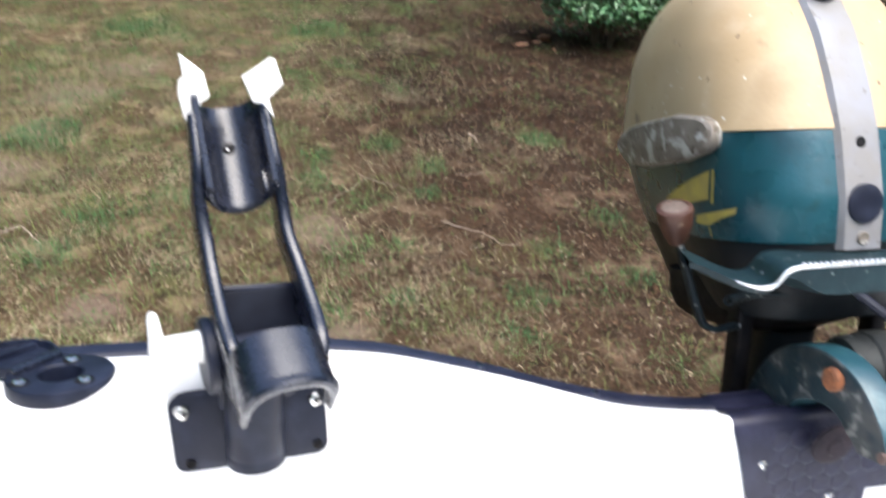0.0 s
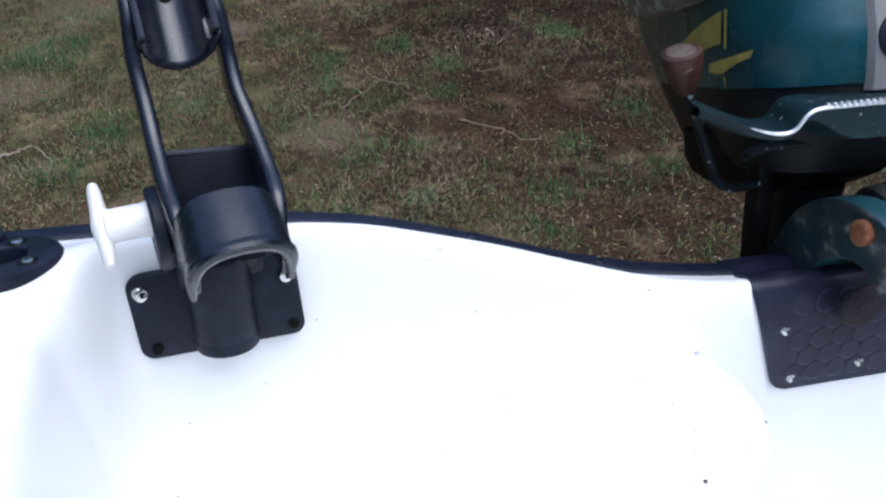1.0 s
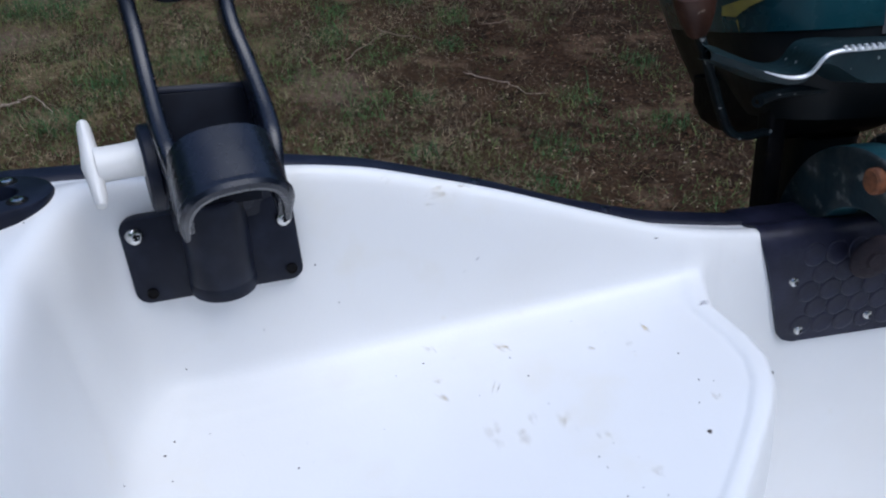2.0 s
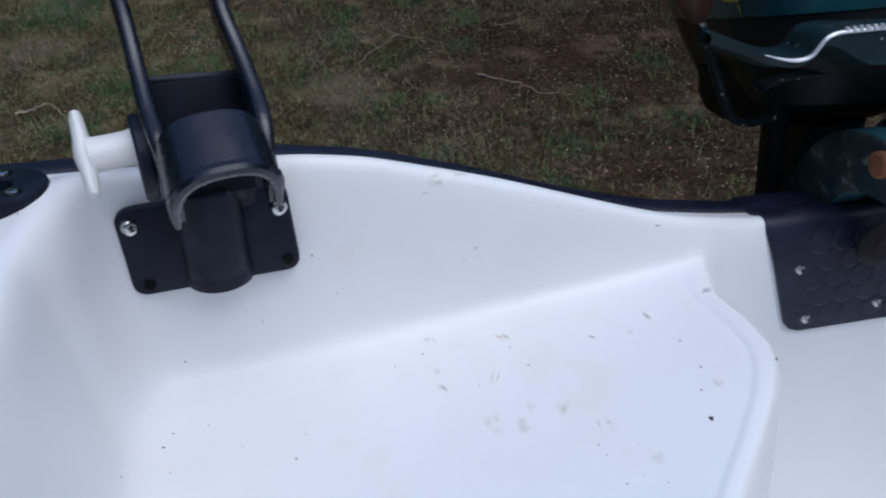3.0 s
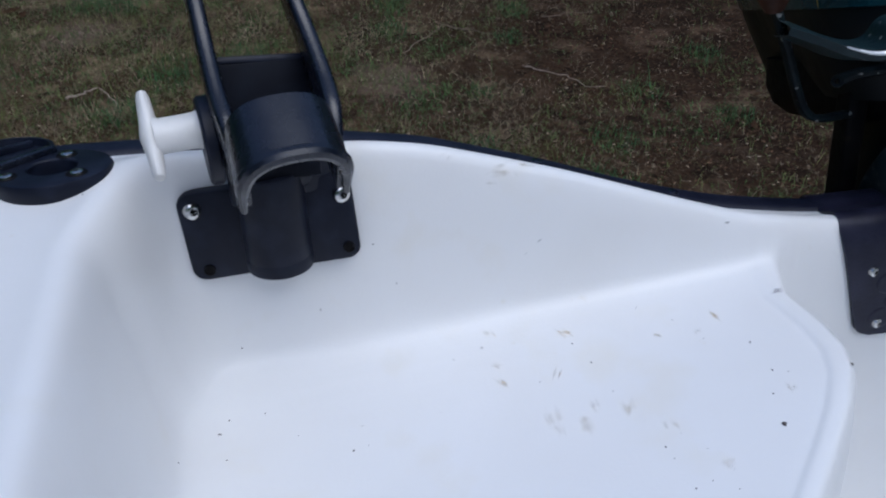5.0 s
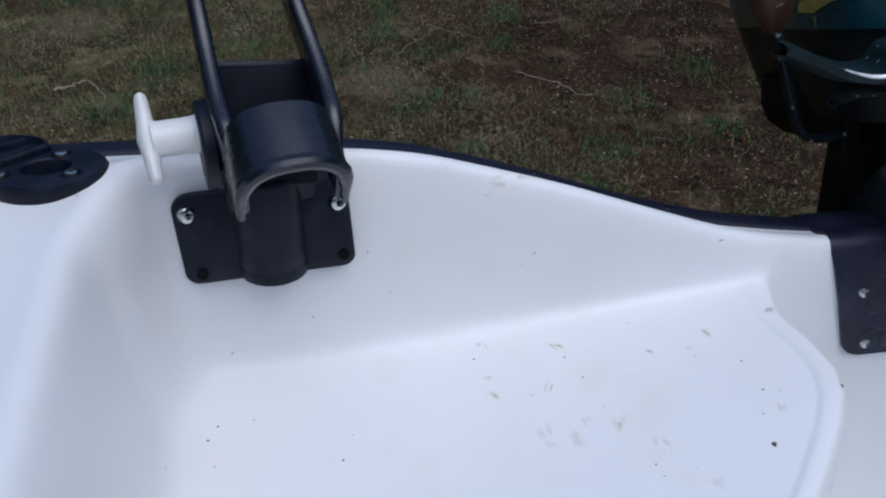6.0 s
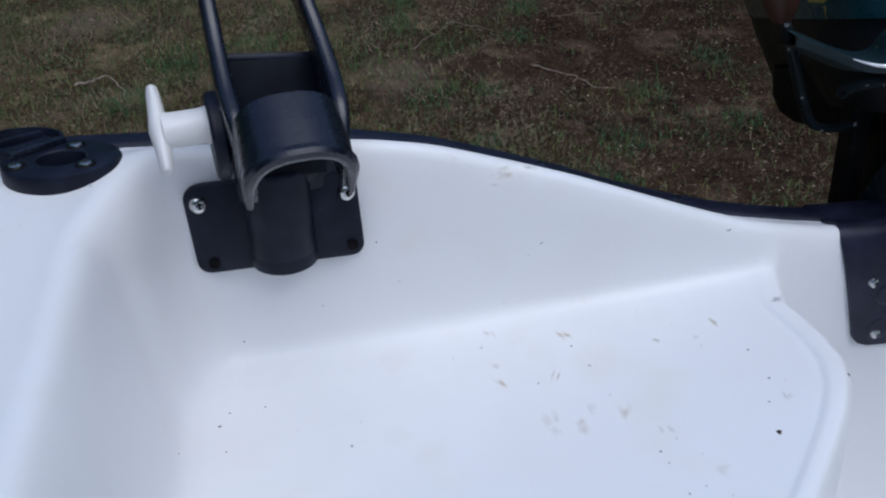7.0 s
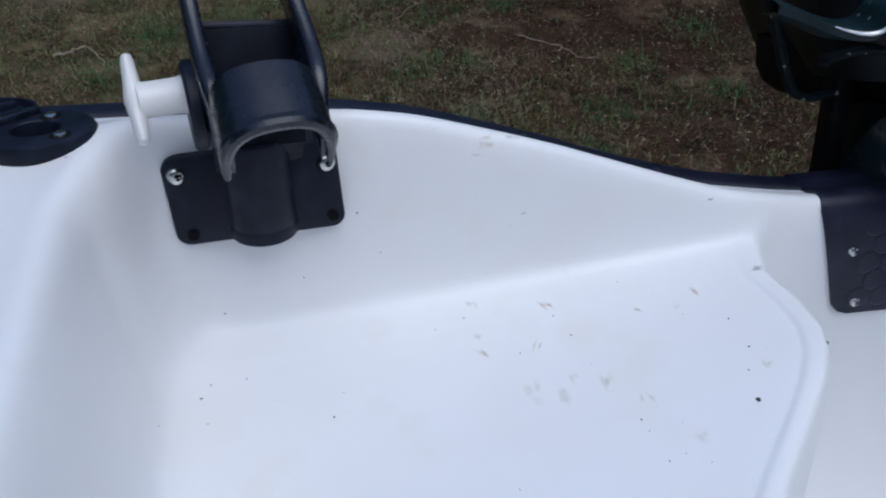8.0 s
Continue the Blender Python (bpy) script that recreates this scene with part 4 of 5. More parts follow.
CA, CB = (np.convolve(np.pad(np.interp(CZ, COWL_Z, v), 6, mode="edge"), np.hanning(15)[1:-1] / np.hanning(15).sum(), "valid") for v in (COWL_SA, COWL_SB))
SEAM = 0.201


def mot(x, y, z):
    """A place given in the boat's frame, in the motor's."""
    return MOTOR.inverted() @ Vector((x, y, z))


def cowl_point(t, z, off=0.0, power=2.9):
    """A point of the cowl at the angle t (0: front, 90: port side), height z over the pivot."""
    sa, sb = float(np.interp(z, CZ, CA)), float(np.interp(z, CZ, CB))
    c, d = math.cos(radians(t)), math.sin(radians(t))
    r = (abs(c) ** power + abs(d) ** power) ** (-1 / power)
    x, y = -d * r * (COWL_A * sa + off), COWL_Y - c * r * (COWL_B * sb + off)
    back = float(sstep(0.02, 0.24, np.float64(y)))
    return Vector((x * (1 - back * (0.08 + 0.5 * max(0.0, 0.19 - z) / 0.16)), y, z))


def cowl_angle(q):
    """The angle on the cowl that faces the place q."""
    best = min(range(-180, 180), key=lambda t: (cowl_point(t, q.z).xy - q.xy).length)
    return best


def wrapped(t0, t1, z0, z1, off, thick, cols=16, rows=8, round_=0.5, slope=0.0):
    """A plate that follows the cowl, with rounded ends."""
    bm = bmesh.new()
    grid = []
    for layer, shrink in ((off - thick, 1.0), (off - thick * 0.35, 1.0), (off - thick * 0.1, 0.95), (off, 0.86)):
        g = []
        for j in range(rows + 1):
            v = 2 * j / rows - 1
            row = []
            for i in range(cols + 1):
                u = 2 * i / cols - 1
                lim = 1 - (1 - math.sqrt(max(0.0, 1 - abs(v) ** 2.6))) * round_
                uu, vv = u * lim * (1 - (1 - shrink) * 0.5), v * shrink
                row.append(bm.verts.new(cowl_point((t0 + t1) / 2 + uu * (t1 - t0) / 2, (z0 + z1) / 2 + vv * (z1 - z0) / 2 + slope * uu, layer)))
            g.append(row)
        grid.append(g)
    top = grid[-1]
    for j in range(rows):
        for i in range(cols):
            bm.faces.new((top[j][i], top[j][i + 1], top[j + 1][i + 1], top[j + 1][i]))
    loop = [(0, i) for i in range(cols)] + [(j, cols) for j in range(rows)] + [(rows, i) for i in range(cols, 0, -1)] + [(j, 0) for j in range(rows, 0, -1)]
    for a, b in zip(grid, grid[1:]):
        for k, (j, i) in enumerate(loop):
            j2, i2 = loop[(k + 1) % len(loop)]
            bm.faces.new((a[j][i], a[j2][i2], b[j2][i2], b[j][i]))
    return bm


def decal(pts):
    """A flat outline of boat-frame places laid onto the cowl."""
    b = bmesh.new()
    flat = [mot(*p) for p in pts]
    f = b.faces.new([b.verts.new((cowl_angle(q), q.z, 0)) for q in flat])
    bmesh.ops.triangulate(b, faces=[f])
    for _ in range(3):
        bmesh.ops.subdivide_edges(b, edges=b.edges[:], cuts=1, use_grid_fill=True)
    for v in b.verts:
        v.co = cowl_point(v.co.x, v.co.y, 0.0013)
    return b


def outboard_motor():
    e = empty("outboard_motor", MOTOR, "old outboard motor, worn gold and teal paint, clamped on the transom", "outboard motor")
    low = part("lower_cowl", loft([[cowl_point(360 * k / 96, z) for k in range(96)] for z in np.linspace(0.104, SEAM - 0.001, 20)]), M_TEAL, e, "worn teal lower engine cover")
    # the dark pan stands in for the shadow gap below the teal cover
    part("base_pan", loft([[cowl_point(360 * k / 96, z, -0.0015) for k in range(96)] for z in np.linspace(0.034, 0.1035, 8)]), M_DARKTEAL, e, "oily dark engine base, darkened for the shade under the cover")
    zs = [SEAM + (0.3699 - SEAM) * math.sin(math.pi / 2 * k / 34) for k in range(35)]
    part("upper_cowl", loft([[cowl_point(360 * k / 96, z, 0.0014 * max(0.0, 1 - (z - SEAM) / 0.03)) for k in range(96)] for z in zs]), M_GOLD, e, "scuffed gold upper engine cover")
    # the silver strap over the front and top
    bm = bmesh.new()
    rows = []
    for z in [0.098 + (0.368 - 0.098) * math.sin(math.pi / 2 * k / 44) for k in range(45)]:
        sa, sb = float(np.interp(z, CZ, CA)), float(np.interp(z, CZ, CB))
        r = []
        for k in range(11):
            dx = -0.0225 + 0.0045 * k
            shift = -0.0035 - 0.022 * (z - 0.098)
            q = min(1.0, abs(dx) / max(COWL_A * sa, 0.03))
            y = COWL_Y - COWL_B * sb * (1 - q ** 2.9) ** (1 / 2.9)
            lift = 0.0042 if 0 < k < 10 else -0.001
            r.append((dx + shift, y - lift * (1 if z < 0.30 else 0.6), z + (0 if z < 0.24 else lift * (z - 0.24) / 0.13)))
        rows.append([bm.verts.new(p) for p in r])
    for a, b in zip(rows, rows[1:]):
        for k in range(10):
            bm.faces.new((a[k], a[k + 1], b[k + 1], b[k]))
    band = part("band", bm, M_BAND, e, "silver-painted metal strap")
    for z, r, hgt, mat, nm in ((0.189, 0.0048, 0.0005, M_DARK, "bolt_hole"), (0.108, 0.0058, 0.0016, M_ALUWORN, "bolt"), (0.1375, 0.0168, 0.0020, M_BLACKDULL, "plug"), (0.325, 0.020, 0.018, M_BLACK, "fuel_cap")):
        q = cowl_point(0, z, 0.0042 if z < 0.3 else 0.0)
        q.x -= 0.0035 + 0.022 * (z - 0.098)
        d = cowl_point(0, z + 0.006) - cowl_point(0, z - 0.006)
        part(nm, lathe([(0, -0.003), (r, -0.003), (r, hgt * 0.7), (r * 0.88, hgt), (r * 0.5, hgt * 0.9), (0, hgt * 0.85)], 24), mat, band, "", Matrix.Translation(q) @ pose(0, 0, 0, math.degrees(math.atan2(d.z, d.y)), 0, 0))
    # worn lifting grips at both sides, over the seam
    for sgn in (1, -1):
        part("side_grip", wrapped(sgn * 52, sgn * 113, 0.171, 0.214, 0.017, 0.021, slope=-0.007), M_ALUWORN, e, "scratched bare aluminium lifting grip")
    part("decal", decal([(0.473, 0.235, 0.890), (0.461, 0.168, 0.915), (0.4600, 0.1460, 0.9280), (0.4601, 0.1500, 0.9540)]), M_YELLOW, low, "faded yellow triangle")
    part("decal", decal([(0.4600, 0.1420, 0.9250), (0.4602, 0.1470, 0.9560), (0.4601, 0.1435, 0.9570), (0.4600, 0.1385, 0.9260)]), M_YELLOW, low, "flaking yellow stroke")
    part("decal", decal([(0.4640, 0.1600, 0.9060), (0.4620, 0.1420, 0.9160), (0.4660, 0.1280, 0.9240), (0.4710, 0.1140, 0.9330), (0.4705, 0.1130, 0.9270), (0.4660, 0.1270, 0.9170), (0.4640, 0.1400, 0.9040), (0.4645, 0.1600, 0.8980)]), M_YELLOW, low, "flaking yellow bar")
    part("decal", decal([(0.4660, 0.1400, 0.9020), (0.4660, 0.1360, 0.9030), (0.4665, 0.1330, 0.8930), (0.4665, 0.1345, 0.8920)]), M_YELLOW, low, "flaking yellow stroke")
    # speed panel under the front of the cover with a bright bent lip
    lip = spline([mot(*p) for p in ((0.405, 0.064, 0.909), (0.420, 0.050, 0.906), (0.434, 0.035, 0.903), (0.447, 0.026, 0.9022), (0.4575, 0.023, 0.9055), (0.4645, 0.022, 0.9165), (0.474, 0.023, 0.920), (0.495, 0.024, 0.920), (0.565, 0.026, 0.919), (0.640, 0.028, 0.917), (0.685, 0.08, 0.905))], 6)
    bm = bmesh.new()
    a = [bm.verts.new(p) for p in lip]
    b = [bm.verts.new((p.x * 0.90, p.y + 0.056, p.z + 0.007)) for p in lip]
    deep = [0.005 + 0.020 * float(sstep(-0.105, -0.055, np.float64(p.x))) for p in lip]
    c = [bm.verts.new((p.x, p.y + 0.004, p.z - q)) for p, q in zip(lip, deep)]
    d = [bm.verts.new((p.x * 0.90, p.y + 0.056, p.z - q - 0.002)) for p, q in zip(lip, deep)]
    for i in range(len(lip) - 1):
        bm.faces.new((a[i], a[i + 1], b[i + 1], b[i]))
        bm.faces.new((c[i], c[i + 1], a[i + 1], a[i]))
        bm.faces.new((d[i], d[i + 1], c[i + 1], c[i]))
    panel = part("speed_panel", bm, M_PANEL, e, "teal panel below the cover with chipped bright lip")
    part("lip", sweep(lip[11:], circle(0.0016, 8), up=(0, 0, 1), scale=lambda f: min(1.0, 0.35 + 4 * f)), M_CHROME, panel, "bare bright bent lip")
    tooth = box(0.0028, 0.0030, 0.0042, 0.0006)
    tm = bpy.data.meshes.new("notch")
    tooth.to_mesh(tm)
    tooth.free()
    tm.materials.append(M_CHROME)
    for k in range(26):
        q = mot(0.480 + 0.0052 * k, 0.0235 + 0.00002 * k, 0.9215)
        part("notch", tm, None, panel, "", Matrix.Translation(q) @ pose(0, 0, 0, 20, 0, 0))
    # control lever with brown knob
    lev = part("control_lever", sweep(spline([mot(*p) for p in ((0.412, 0.106, 0.915), (0.419, 0.105, 0.898), (0.430, 0.102, 0.872), (0.441, 0.100, 0.846), (0.452, 0.099, 0.826), (0.468, 0.100, 0.818), (0.500, 0.105, 0.818))], 6),
                                       rounded_rect(-0.003, -0.005, 0.003, 0.005, 0.002, 3), up=(0, 1, 0)), M_LEVER, e, "bent dark control lever with worn edges")
    part("knob", lathe([(0, -0.004), (0.007, -0.003), (0.0105, 0.004), (0.0138, 0.014), (0.0158, 0.026), (0.0153, 0.031), (0.0118, 0.0325), (0.0095, 0.030), (0, 0.029)], 22), M_KNOBBROWN, lev, "chipped brown bakelite knob",
         Matrix.Translation(mot(0.4135, 0.106, 0.909)) @ pose(0, 0, 0, 20, -16, 0))
    part("hollow", lathe([(0, 0.0), (0.0108, 0.0), (0.0112, 0.0016), (0.0105, 0.0020), (0, 0.0012)], 20), M_KNOBTOP, lev, "pale worn hollow of the knob",
         Matrix.Translation(mot(0.4135, 0.106, 0.909)) @ pose(0, 0, 0, 20, -16, 0) @ Matrix.Translation((0, 0, 0.0300)))
    link = part("link", sweep(spline([mot(*p) for p in ((0.520, 0.07, 0.868), (0.490, 0.085, 0.862), (0.468, 0.092, 0.853))], 6), circle(0.0042, 8)), M_LEVER, e, "small metal link")
    part("link_end", lathe([(0.0022, -0.003), (0.0046, -0.003), (0.0046, 0.003), (0.0022, 0.003)], 14), M_LEVER, link, "", Matrix.Translation(mot(0.467, 0.090, 0.853)) @ pose(0, 0, 0, 80, 0, -30))
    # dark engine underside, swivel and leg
    part("underside", loft([[(sx * kx, 0.160 + sy * ky, z) for sx, sy in rounded_rect(-0.078, -0.12, 0.078, 0.06, 0.045, 5)] for z, kx, ky in ((0.010, 0.70, 0.7), (0.020, 0.85, 0.9), (0.034, 0.92, 1.0), (0.06, 0.92, 1.0))]), M_DARK, e, "oily dark engine base, darkened for the shade under the cover")
    part("fuel_line", sweep(spline([mot(*p) for p in ((0.53, 0.04, 0.90), (0.545, 0.02, 0.888), (0.57, 0.005, 0.872), (0.60, 0.0, 0.862), (0.64, 0.01, 0.87))], 6), circle(0.0042, 8)), M_BLACKDULL, e, "black fuel hose")
    leg = [[mot(0.565 + sx * k, 0.185 + sy * k, z) for sx, sy in rounded_rect(-0.030, -0.075, 0.030, -0.015, 0.018, 5)] for z, k in ((0.22, 0.60), (0.35, 0.72), (0.55, 0.88), (0.80, 1.0))]
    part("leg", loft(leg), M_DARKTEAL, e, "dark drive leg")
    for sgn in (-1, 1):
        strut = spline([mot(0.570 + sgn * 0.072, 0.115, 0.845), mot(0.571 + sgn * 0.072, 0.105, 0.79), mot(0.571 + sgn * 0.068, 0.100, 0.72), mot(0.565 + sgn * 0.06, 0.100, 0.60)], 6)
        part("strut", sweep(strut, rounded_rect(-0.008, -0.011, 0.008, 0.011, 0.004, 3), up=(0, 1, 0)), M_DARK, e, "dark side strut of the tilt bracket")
    # stern bracket: one hooked arm each side with its clamp screw
    for sgn in (-1, 1):
        cx = 0.572 + sgn * 0.048
        lane = [mot(cx - sgn * dx, y, z) for dx, y, z in ((0, 0.066, 0.710), (0, 0.064, 0.760), (0, 0.046, 0.800), (0, 0.014, 0.822), (0.003, -0.018, 0.824), (0.006, -0.043, 0.808), (0.009, -0.051, 0.796), (0.0105, -0.054, 0.788))]
        b = part("clamp_arm", sweep(spline(lane, 7), rounded_rect(-0.026, -0.016, 0.026, 0.016, 0.004, 3), up=(1, 0, 0), scale=lambda f: 1.05 - 0.38 * f), M_TEALWORN, e, "teal clamp casting, darker and dusty on its cheeks")
        b.data.materials.append(M_TEALSIDE)
        # faces turned sideways get the darker, dusty teal
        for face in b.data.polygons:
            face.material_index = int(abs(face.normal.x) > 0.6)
        part("pivot_bolt", lathe([(0, -0.004), (0.0098, -0.004), (0.0098, 0.003), (0.008, 0.0045), (0, 0.005)], 18), M_RUST, b, "rusty round bolt head", Matrix.Translation(mot(cx + sgn * 0.0140, -0.008, 0.832)) @ pose(0, 0, 0, 0, sgn * 90, 0))
        part("tommy_bar", sweep([Vector(mot(cx + q, -0.068, 0.7985 + 0.0002 * k)) for k, q in enumerate((-0.005, 0.02, 0.05))], circle(0.0046, 10)), M_BAR, b, "rusty turning bar of the clamp screw")
        part("clamp_screw", lathe([(0, 0), (0.0200, 0), (0.0200, 0.002), (0.0180, 0.0035), (0.0140, 0.0045), (0.009, 0.0050), (0.0075, 0.007), (0, 0.007)], 26), M_OLDRUST, b, "rusty clamp screw and foot", Matrix.Translation(mot(cx + 0.013, 0.0, 0.757)) @ pose(0, 0, 0, 110, 0, 0))
    part("tilt_tube", lathe([(0, -0.033), (0.026, -0.033), (0.028, -0.030), (0.028, -0.012), (0.030, -0.010), (0.030, 0.010), (0.028, 0.012), (0.028, 0.030), (0.026, 0.033), (0, 0.033)], 28), M_CAST, e, "greasy tilt tube between the clamps",
         Matrix.Translation(mot(0.572, 0.02, 0.822)) @ pose(0, 0, 0, 0, 90, 0))
    return e


outboard_motor()


# ---- lawn ----
rng = np.random.default_rng(5)


def field(x, y, s, seed):
    """Smooth random field between 0 and 1 from a few sine waves."""
    r = np.random.default_rng(seed)
    v = 0
    for _ in range(7):
        a, k, p = r.uniform(0, 2 * math.pi), r.uniform(0.6, 2.2) * s, r.uniform(0, 6.3)
        v = v + np.sin((x * math.cos(a) + y * math.sin(a)) * k + p)
    return np.clip(0.5 + v / 7, 0, 1)


def blades(count, x0, x1, y0, y1, length, width, lean, density, seed):
    """Curved grass blades of two segments, one mesh; lean 0 upright to 1 flat."""
    r = np.random.default_rng(seed)
    x, y = r.uniform(x0, x1, count), r.uniform(y0, y1, count)
    keep = r.uniform(0, 1, count) < density(x, y)
    x, y = x[keep], y[keep]
    n = len(x)
    L = length * r.lognormal(0, 0.4, n)
    a = r.uniform(0, 2 * math.pi, n)
    t = np.clip(r.normal(lean, 0.22, n), 0.05, 0.98) * math.pi / 2
    dx, dy = np.cos(a), np.sin(a)
    W = width * r.uniform(0.6, 1.4, n)
    z = ground_height(x, y)
    lift = r.uniform(0.0, 0.012, n) * (lean > 0.6)
    h1, f1 = np.cos(t) * L * 0.55, np.sin(t) * L * 0.5
    t2 = np.minimum(t + 0.22, 1.60)
    h2, f2 = h1 + np.cos(t2) * L * 0.45, f1 + np.sin(t2) * L * 0.45
    px, py = -dy * W / 2, dx * W / 2
    v = np.empty((n, 5, 3))
    v[:, 0] = np.stack([x - px, y - py, z - 0.003 + lift], 1)
    v[:, 1] = np.stack([x + px, y + py, z - 0.003 + lift], 1)
    v[:, 2] = np.stack([x + dx * f1 + px * 0.8, y + dy * f1 + py * 0.8, z + h1 + lift], 1)
    v[:, 3] = np.stack([x + dx * f1 - px * 0.8, y + dy * f1 - py * 0.8, z + h1 + lift], 1)
    v[:, 4] = np.stack([x + dx * f2, y + dy * f2, np.maximum(z + h2, z + 0.001) + lift], 1)
    base = np.arange(n)[:, None] * 5
    quads, tris = base + np.array([0, 1, 2, 3]), base + np.array([3, 2, 4])
    me = bpy.data.meshes.new("blades")
    me.vertices.add(n * 5)
    me.vertices.foreach_set("co", v.ravel())
    loops = np.concatenate([quads, tris], 1).ravel()
    me.loops.add(len(loops))
    me.loops.foreach_set("vertex_index", loops.astype(np.int32))
    me.polygons.add(n * 2)
    starts = (np.arange(n)[:, None] * 7 + np.array([0, 4])).ravel()
    me.polygons.foreach_set("loop_start", starts.astype(np.int32))
    me.update(calc_edges=True)
    return me


def stuff(name, me, mat, label, category):
    me.materials.append(mat)
    return tagged(new(name, me), label, category, kind="stuff")


TUFTS = [(-0.38, 2.33, 0.16), (0.50, 1.61, 0.06), (0.28, 1.57, 0.06), (0.56, 1.97, 0.06), (0.77, 1.38, 0.05), (0.82, 2.65, 0.08), (-0.67, 3.10, 0.16), (-0.50, 2.0, 0.10), (0.65, 2.91, 0.09), (0.37, 2.82, 0.10),
         (0.75, 2.40, 0.07), (1.04, 1.89, 0.08), (0.87, 1.59, 0.09), (1.25, 1.65, 0.08), (1.32, 2.07, 0.08), (1.36, 2.94, 0.12), (-0.72, 3.13, 0.15), (-0.46, 5.1, 0.3), (-0.15, 2.38, 0.10), (0.34, 2.55, 0.09), (0.61, 5.1, 0.25)]


def tufts(x, y):
    """The thicker green tufts of the lawn."""
    v = 0
    for tx, ty, r in TUFTS:
        v = v + np.exp(-((x - tx) ** 2 + ((y - ty) * 0.8) ** 2) / (2 * (0.6 * r) ** 2))
    return np.clip(v, 0, 1)


def greenness(x, y):
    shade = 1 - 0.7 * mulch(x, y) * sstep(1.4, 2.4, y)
    g = sstep(0.46, 0.60, field(x, y, 2.6, 3)) * 0.36 + sstep(0.56, 0.68, field(x, y, 9.0, 4)) * 1.2
    left = 0.5 + 0.5 * sstep(1.2, -0.6, x)
    return np.clip(0.8 * g * shade * left + 0.85 * tufts(x, y) + 0.42 * sstep(1.0, -0.5, x - 0.15 * (y - 2)) * (0.4 + field(x, y, 4.0, 31)), 0.03, 1)


def bareness(x, y):
    return np.clip(0.75 * sstep(0.54, 0.70, field(x, y, 3.4, 8)) + 0.6 * sstep(0.60, 0.72, field(x, y, 9.0, 52)) + 0.55 * worn(x, y), 0, 1.0)


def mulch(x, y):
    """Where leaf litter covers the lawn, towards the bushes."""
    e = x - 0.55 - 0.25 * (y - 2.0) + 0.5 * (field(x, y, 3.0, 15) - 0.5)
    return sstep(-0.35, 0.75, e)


def see(x, y):
    """The wedge of lawn behind the boat."""
    return ((x > -0.75 - 0.22 * y) & (x < 0.9 + 0.85 * y)).astype(float)


stuff("dry_grass", blades(900000, -2.2, 6.0, 0.7, 6.7, 0.022, 0.0010, 0.80, lambda x, y: see(x, y) * (1 - 0.45 * np.exp(-((x - 1.02) ** 2 + (y - 1.28) ** 2) / 0.09)) * (0.42 + 0.5 * sstep(0.35, 0.68, field(x, y, 11.0, 41))) * (1 - 0.75 * bareness(x, y)) * (1 - (0.68 + 0.22 * sstep(1.3, 2.0, y)) * mulch(x, y)) * np.clip(1.25 - 0.12 * y, 0.4, 1), 11), M_DRY, "short dry straw-coloured grass", "grass")
stuff("dry_grass", blades(240000, -6.0, 7.0, -5.5, 7.5, 0.05, 0.0045, 0.80, lambda x, y: (1 - see(x, y)) * (outer_dist(x, y) > 0.02) * (1 - 0.75 * bareness(x, y)) * (1 - 0.5 * mulch(x, y) * sstep(1.1, 2.0, y)) * sstep(7.5, 5.0, np.hypot(x - 0.6, y)), 14), M_DRY, "short dry straw-coloured grass", "grass")
stuff("green_grass", blades(160000, -6.0, 7.0, -5.5, 7.5, 0.042, 0.0045, 0.52, lambda x, y: (1 - see(x, y)) * (outer_dist(x, y) > 0.02) * greenness(x, y) * sstep(7.5, 5.0, np.hypot(x - 0.6, y)), 15), M_GREEN, "sparse green grass tufts", "grass")
stuff("green_grass", blades(560000, -2.2, 6.0, 0.7, 6.7, 0.024, 0.0015, 0.55, lambda x, y: see(x, y) * greenness(x, y), 12), M_GREEN, "sparse green grass tufts", "grass")

stuff("green_tufts", blades(120000, -1.2, 1.8, 1.2, 5.6, 0.031, 0.0017, 0.48, lambda x, y: see(x, y) * sstep(0.25, 0.7, tufts(x, y)), 13), M_TUFT, "thicker dark green tufts in the dry lawn", "grass")


def litter(count, seed, size, base=0.06):
    """Small curled dead leaves and chips, two triangles each."""
    r = np.random.default_rng(seed)
    x, y = r.uniform(-2, 5.6, count * 4), r.uniform(0.7, 6.2, count * 4)
    keep = (r.uniform(0, 1, count * 4) < (base + (1 - base) * mulch(x, y)) * see(x, y))
    x, y = x[keep][:count], y[keep][:count]
    n = len(x)
    L, W, a = size * r.uniform(0.5, 1.5, n), size * r.uniform(0.2, 0.6, n), r.uniform(0, 6.3, n)
    c, d, z = np.cos(a), np.sin(a), ground_height(x, y) + 0.004
    tilt = r.uniform(-0.5, 0.5, (n, 2))
    v = np.empty((n, 4, 3))
    for k, (u, w, q) in enumerate(((-0.5, 0, 0.0), (0, -0.5, 0.3), (0.5, 0, 0.1), (0, 0.5, 0.3))):
        pu, pw = u * L, w * W
        v[:, k] = np.stack([x + pu * c - pw * d, y + pu * d + pw * c, z + q * W + np.abs(pu * tilt[:, 0] + pw * tilt[:, 1])], 1)
    b = np.arange(n) * 4
    return mesh_of(v.reshape(-1, 3), [f for k in b.tolist() for f in ((k, k + 1, k + 2), (k, k + 2, k + 3))], None, False)


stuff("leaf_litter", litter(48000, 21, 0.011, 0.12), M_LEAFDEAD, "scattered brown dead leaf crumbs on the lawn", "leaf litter")
